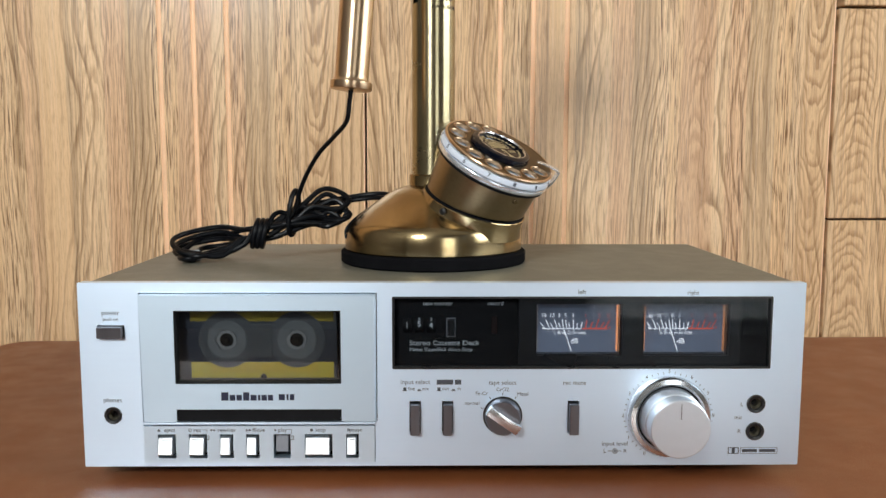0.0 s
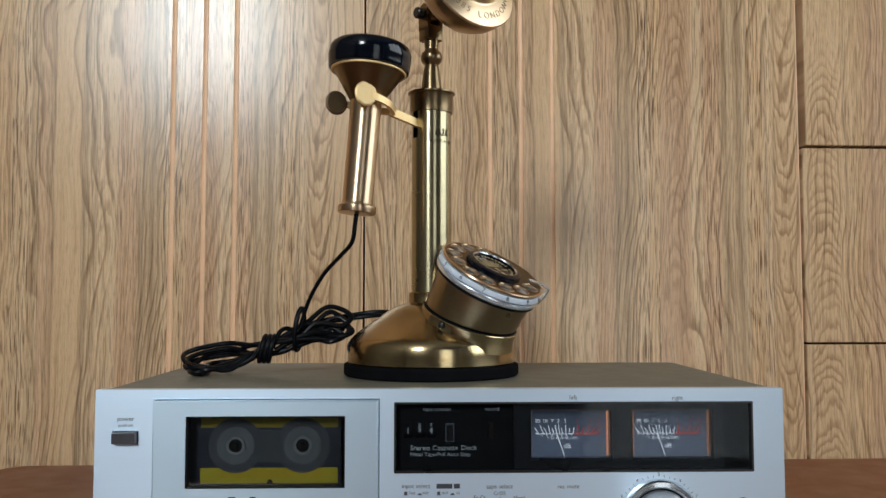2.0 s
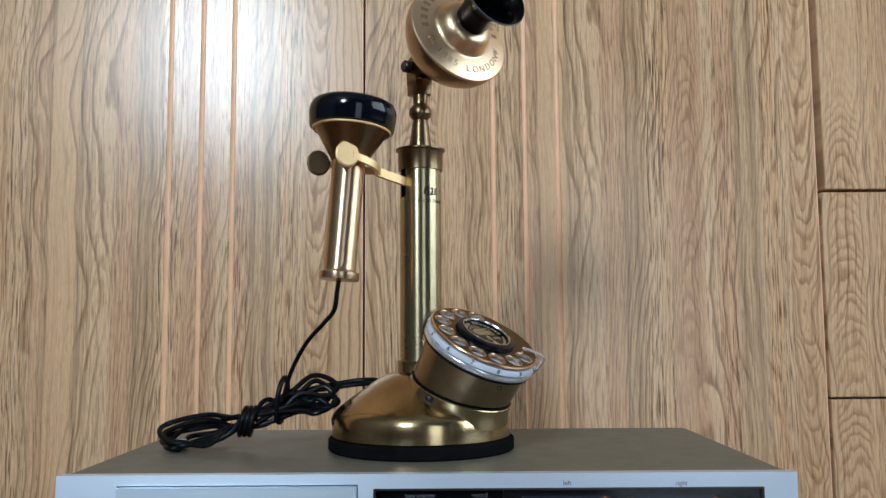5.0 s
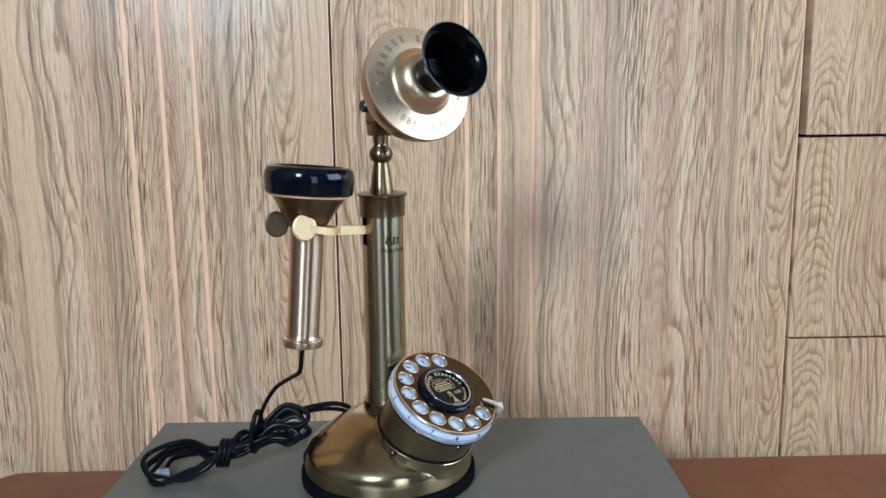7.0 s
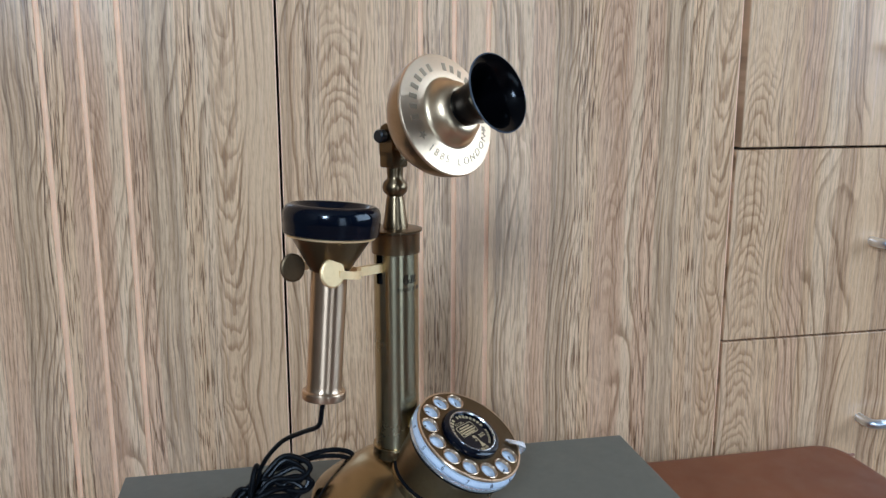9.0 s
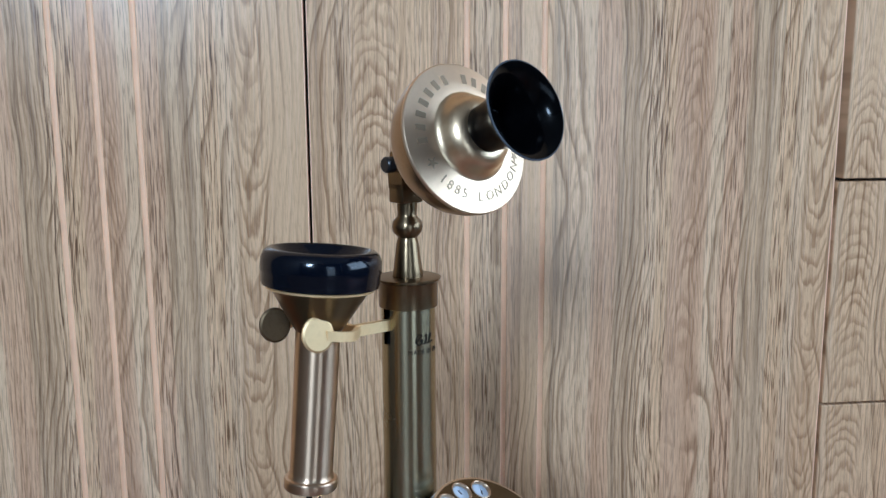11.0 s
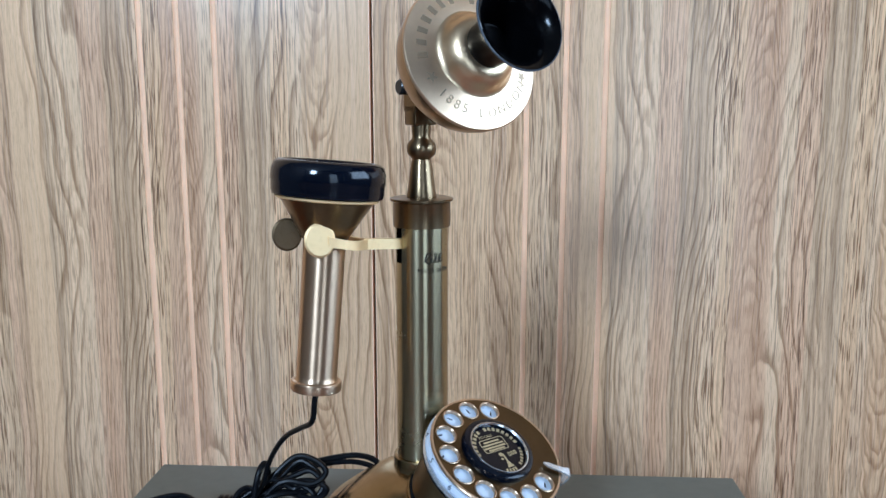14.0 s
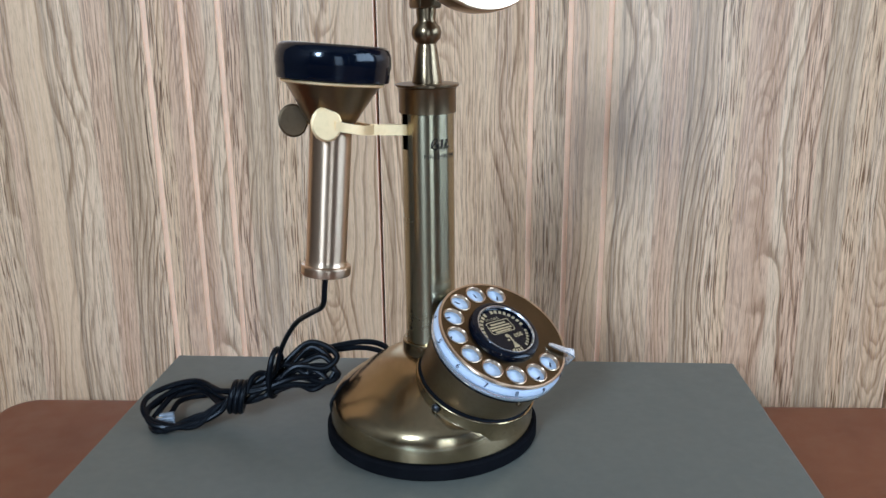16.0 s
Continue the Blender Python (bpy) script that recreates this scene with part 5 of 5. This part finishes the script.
def hook_plate():
    """A broad curved hook that lies over the plate, widens and folds down outside the rim."""
    b = bmesh.new()
    rows = [(0.0265, 0.0004, 0.0030), (0.0290, 0.0013, 0.0034), (0.0325, 0.0015, 0.0036), (0.0360, 0.0016, 0.0034), (0.0392, 0.0021, 0.0030), (0.0418, 0.0030, 0.0022), (0.0424, 0.0030, 0.0006), (0.0420, 0.0026, -0.0050), (0.0402, 0.0020, -0.0120)]
    prev = None
    for k, (r, w, z) in enumerate(rows):
        bend = 0.0016 * math.sin(math.pi * k / 6) if k < 6 else 0.0
        nx, nz = (0.0, 0.0005) if k < 5 else (0.0005, 0.0002)
        ring = [b.verts.new(p) for p in ((r + nx, -w - bend, z + nz), (r + nx, w - bend, z + nz), (r - nx, w - bend, z - nz), (r - nx, -w - bend, z - nz))]
        if prev:
            for i in range(4):
                b.faces.new((prev[i], prev[(i + 1) % 4], ring[(i + 1) % 4], ring[i]))
        else:
            b.faces.new(ring[::-1])
        prev = ring
    b.faces.new(prev)
    bmesh.ops.recalc_face_normals(b, faces=b.faces)
    b.transform(DM @ Matrix.Rotation(radians(-40), 4, "Z"))
    return b


part("finger_stop", hook_plate(), SILVER_RIM, phone, "silver finger stop hook", smooth=40)

# hook fork
A, B2 = Vector((PX - 0.010, PY - 0.007, 0.3105)), Vector((-0.052, 0.0535, 0.3205))
C2 = Vector((-0.0745, 0.0785, 0.3195))
fork_mid = Vector((-0.0345, 0.0820, 0.3140))


def strap(points, w, t):
    """A flat strap on edge along points, w tall and t thick."""
    b = bmesh.new()
    pts = rounded(points, 6)
    prev = None
    for i, p in enumerate(pts):
        d = (pts[min(i + 1, len(pts) - 1)] - pts[max(i - 1, 0)]).normalized()
        s = d.cross(Vector((0, 0, 1))).normalized() * t / 2
        u = Vector((0, 0, w / 2))
        ring = [b.verts.new(p + q) for q in (s + u, s - u, -s - u, -s + u)]
        if prev:
            for k in range(4):
                b.faces.new((prev[k], prev[(k + 1) % 4], ring[(k + 1) % 4], ring[k]))
        else:
            b.faces.new(ring)
        prev = ring
    b.faces.new(prev[::-1])
    bmesh.ops.recalc_face_normals(b, faces=b.faces)
    b.transform(local(Matrix()))
    return b


hook = part("hook_arm", strap([A, (A + fork_mid) / 2, fork_mid], 0.0060, 0.0034), BRASS_BRIGHT, phone, "bright brass hook arm")
part("fork_tine", strap([fork_mid + Vector((0.002, 0, 0)), Vector((-0.0350, 0.0670, 0.3155)), Vector((-0.0415, 0.0580, 0.3178)), B2 + Vector((0.004, 0.0008, -0.0008))], 0.0050, 0.0026), BRASS_BRIGHT, hook)
part("fork_tine", strap([fork_mid + Vector((0.002, 0, 0)), Vector((-0.0460, 0.0870, 0.3160)), Vector((-0.0580, 0.0870, 0.3190)), C2 + Vector((0.002, 0.002, 0))], 0.0050, 0.0026), BRASS_BRIGHT, hook)
TD = Vector((0.38, -0.92, 0.10)).normalized()
for c in (B2, C2):
    # near tip in bright brass, rear tip in the painted-shade copy
    part("fork_disc", lathe([(0, 0.0016), (0.0070, 0.0016), (0.0080, 0.0008), (0.0080, -0.0008), (0.0070, -0.0016), (0, -0.0016)], 36, local(axes(c, TD)) @ Matrix.Diagonal((1, 1.12, 1, 1))), BRASS_BRIGHT if c is B2 else BRASS_SHADED, hook, "round brass fork tip")

# ---- receiver hanging in the fork ----
E1, E0 = Vector((-0.0500, 0.0715, 0.3500)), Vector((-0.0583, 0.0660, 0.2400))
up = (E1 - E0).normalized()
receiver = thing("telephone_receiver", axes(E0, up, (0, 1, 0)), "brass receiver with a blue-black ear cap hanging in the fork", "receiver")
receiver.parent = None
part("handle", lathe([(0, -0.0030), (0.0120, -0.0030), (0.0133, -0.0028), (0.0137, -0.0022), (0.0137, 0.0018), (0.0132, 0.0025), (0.0118, 0.0028), (0.0112, 0.0036), (0.0110, 0.0060), (0.0113, 0.0780), (0.0113, 0.0795), (0, 0.0795)], 64), BRASS_HANDLE, receiver, "polished brass handle with a flanged end")
part("bell", lathe([(0.0110, 0.0780), (0.0125, 0.0800), (0.0240, 0.0985), (0.0258, 0.1000), (0.0262, 0.1015), (0, 0.1018)], 72), BRASS_DARK, receiver, "dark brass funnel")
part("cap_seat", lathe([(0.0262, 0.0996), (0.0270, 0.1000), (0.0272, 0.1010), (0.0262, 0.1014)], 72), BRASS_BRIGHT, receiver, "bright brass seat ring")
part("ear_cap", lathe([(0, 0.1012), (0.0262, 0.1012), (0.0290, 0.1018), (0.0296, 0.1040), (0.0298, 0.1085), (0.0302, 0.1095), (0.0300, 0.1150), (0.0288, 0.1182), (0.0268, 0.1198), (0.0248, 0.1200), (0.0232, 0.1190), (0.0205, 0.1150), (0.0140, 0.1122), (0, 0.1115)], 96), EBONITE, receiver, "glossy blue-black ear cap")

# ---- cords ----
cord = thing("cable_bundle", pose(-0.128, 0.125, DECK_TOP), "black telephone cord bundled and tied beside the base", "cable")
TO = cord.matrix_world.inverted()
CR = 0.00192


def run(points, r=CR, name="cord_run", n=7):
    return part(name, tube([TO @ Vector(p) for p in points], r, 10, n=n), CORD, cord)


tip = E0 - up * 0.003
run([tip + up * 0.006, tip, (-0.0597, 0.0668, 0.2290), (-0.0620, 0.0700, 0.2170), (-0.0710, 0.0830, 0.2080), (-0.0835, 0.0985, 0.1965), (-0.0930, 0.1090, 0.1830), (-0.0995, 0.1160, 0.1700), (-0.1040, 0.1180, 0.1560), (-0.1100, 0.1160, 0.1480), (-0.1200, 0.1130, 0.1450)], 0.0016)
knot = Vector((-0.1280, 0.1140, 0.1390))
lo = DECK_TOP + CR
FAR = [(-0.1905, 0.1120, 0.0120, 0.0190), (-0.1870, 0.1080, 0.0090, 0.0150), (-0.1895, 0.1140, 0.0050, 0.0100), (-0.1840, 0.1060, 0.0020, 0.0125), (-0.1790, 0.1090, 0.0000, 0.0050)]
NEAR = [(-0.0655, 0.1250, 0.1685, 0.1560), (-0.0700, 0.1270, 0.1650, 0.1500), (-0.0645, 0.1210, 0.1560, 0.1480), (-0.0720, 0.1190, 0.1540, 0.1440), (-0.0670, 0.1230, 0.1620, 0.1455)]
for k in range(5):
    # each hank: the far loop on the deck, the tie, then the raised loop against the base
    fx, fy, fz, ft = FAR[k]
    nx, ny, nt, nb = NEAR[k]
    s1, s2 = 0.0042 * math.sin(2.1 * k), 0.0045 * math.cos(2.1 * k)
    run([knot + Vector((0.003, s1, s2)), (-0.1400, 0.1165 + s1, max(lo, 0.1370 + s2)), (-0.1580, 0.1290 + 0.0020 * k, lo + ft + 0.0020), (-0.1740, 0.1290 + 0.0010 * k, lo + ft),
         (fx + 0.0030, fy + 0.0090, lo + (fz + ft) / 2), (fx, fy, lo + fz), (fx + 0.0060, fy - 0.0085, lo + fz * 0.6), (-0.1700, 0.0985 - 0.0010 * (k % 3), lo + fz * 0.4 + 0.0006 * k), (-0.1530, 0.1020 + 0.0010 * k, lo + 0.0030 + 0.0012 * k),
         (-0.1390, 0.1090 - s1 * 0.6, 0.1330 + s2 * 0.6), knot + Vector((-0.003, -s1, -s2)), (-0.1120, 0.1160 - s1, 0.1430 - s2), (-0.0930, 0.1200 - s1, nb + 0.0010), (nx - 0.0080, ny - 0.0040, nb),
         (nx, ny, (nt + nb) / 2), (nx - 0.0080, ny + 0.0035, nt), (-0.0860, ny + 0.0040, nt + 0.0012 - 0.0012 * k), (-0.1010, 0.1230 + s1, 0.1530 + s2), knot + Vector((0.006, 0.002 + s1, s2 + 0.001))])
# the tie round the middle
for k, x in enumerate((-0.0042, -0.0008, 0.0026)):
    run([knot + Vector((x + 0.0012 * math.sin(a * 0.7) + 0.0016 * math.sin(a), 0.0086 * math.cos(a), 0.0096 * math.sin(a))) for a in (2 * math.pi * i / 12 for i in range(13))], 0.0019, "cord_tie", 4)
run([knot + Vector((0.006, -0.004, 0.004)), knot + Vector((0.009, 0.0, 0.0125)), knot + Vector((0.014, 0.004, 0.0150)), knot + Vector((0.020, 0.006, 0.0120))], 0.0018, "cord_tie")
# a standing loop nearer the base
lp = Vector((-0.1050, 0.1190, 0.1535))
run([lp + Vector((0.0018 * math.sin(a) + 0.0022 * math.cos(a), 0.0075 * math.cos(a), 0.0160 * math.sin(a))) for a in (2 * math.pi * i / 14 for i in range(15))], 0.0019, "cord_tie", 4)
# lead to the back of the base, and the thin pair down its side
run([(-0.1200, 0.1200, 0.1430), (-0.1000, 0.1290, 0.1560), (-0.0820, 0.1370, 0.1610), (-0.0640, 0.1420, 0.1640), (-0.0480, 0.1420, 0.1660), (-0.0360, 0.1360, 0.1655), (-0.0300, 0.1290, 0.1600)], 0.0019)
run([(-0.0900, 0.1340, 0.1580), (-0.0700, 0.1400, 0.1605), (-0.0520, 0.1390, 0.1630), (-0.0380, 0.1320, 0.1635), (-0.0310, 0.1260, 0.1600)], 0.0017)
run([(-0.0330, 0.1290, 0.1640), (-0.0450, 0.1210, 0.1600), (-0.0560, 0.1100, 0.1530), (-0.0630, 0.1020, 0.1470), (-0.0660, 0.1000, 0.1420), (-0.0655, 0.0985, 0.1370)], 0.0009)
plug = thing("cord_plug", pose(-0.1765, 0.1120, DECK_TOP, 0, 0, 20), "small clear plastic plug on the cord end", "plug")
part("plug_body", box(-0.0065, 0.0055, -0.0045, 0.0045, 0.0004, 0.0068, 0.0007, 1), PLUG_CLEAR, plug)
part("plug_latch", box(-0.004, 0.005, -0.0016, 0.0016, 0.0068, 0.0078, 0.0003, 1), PLUG_CLEAR, plug)
for k in range(4):
    part("contact", box(-0.0060, -0.0020, -0.003 + 0.0018 * k, -0.0024 + 0.0018 * k, 0.0066, 0.0070), BRASS_BRIGHT, plug, smooth=0)
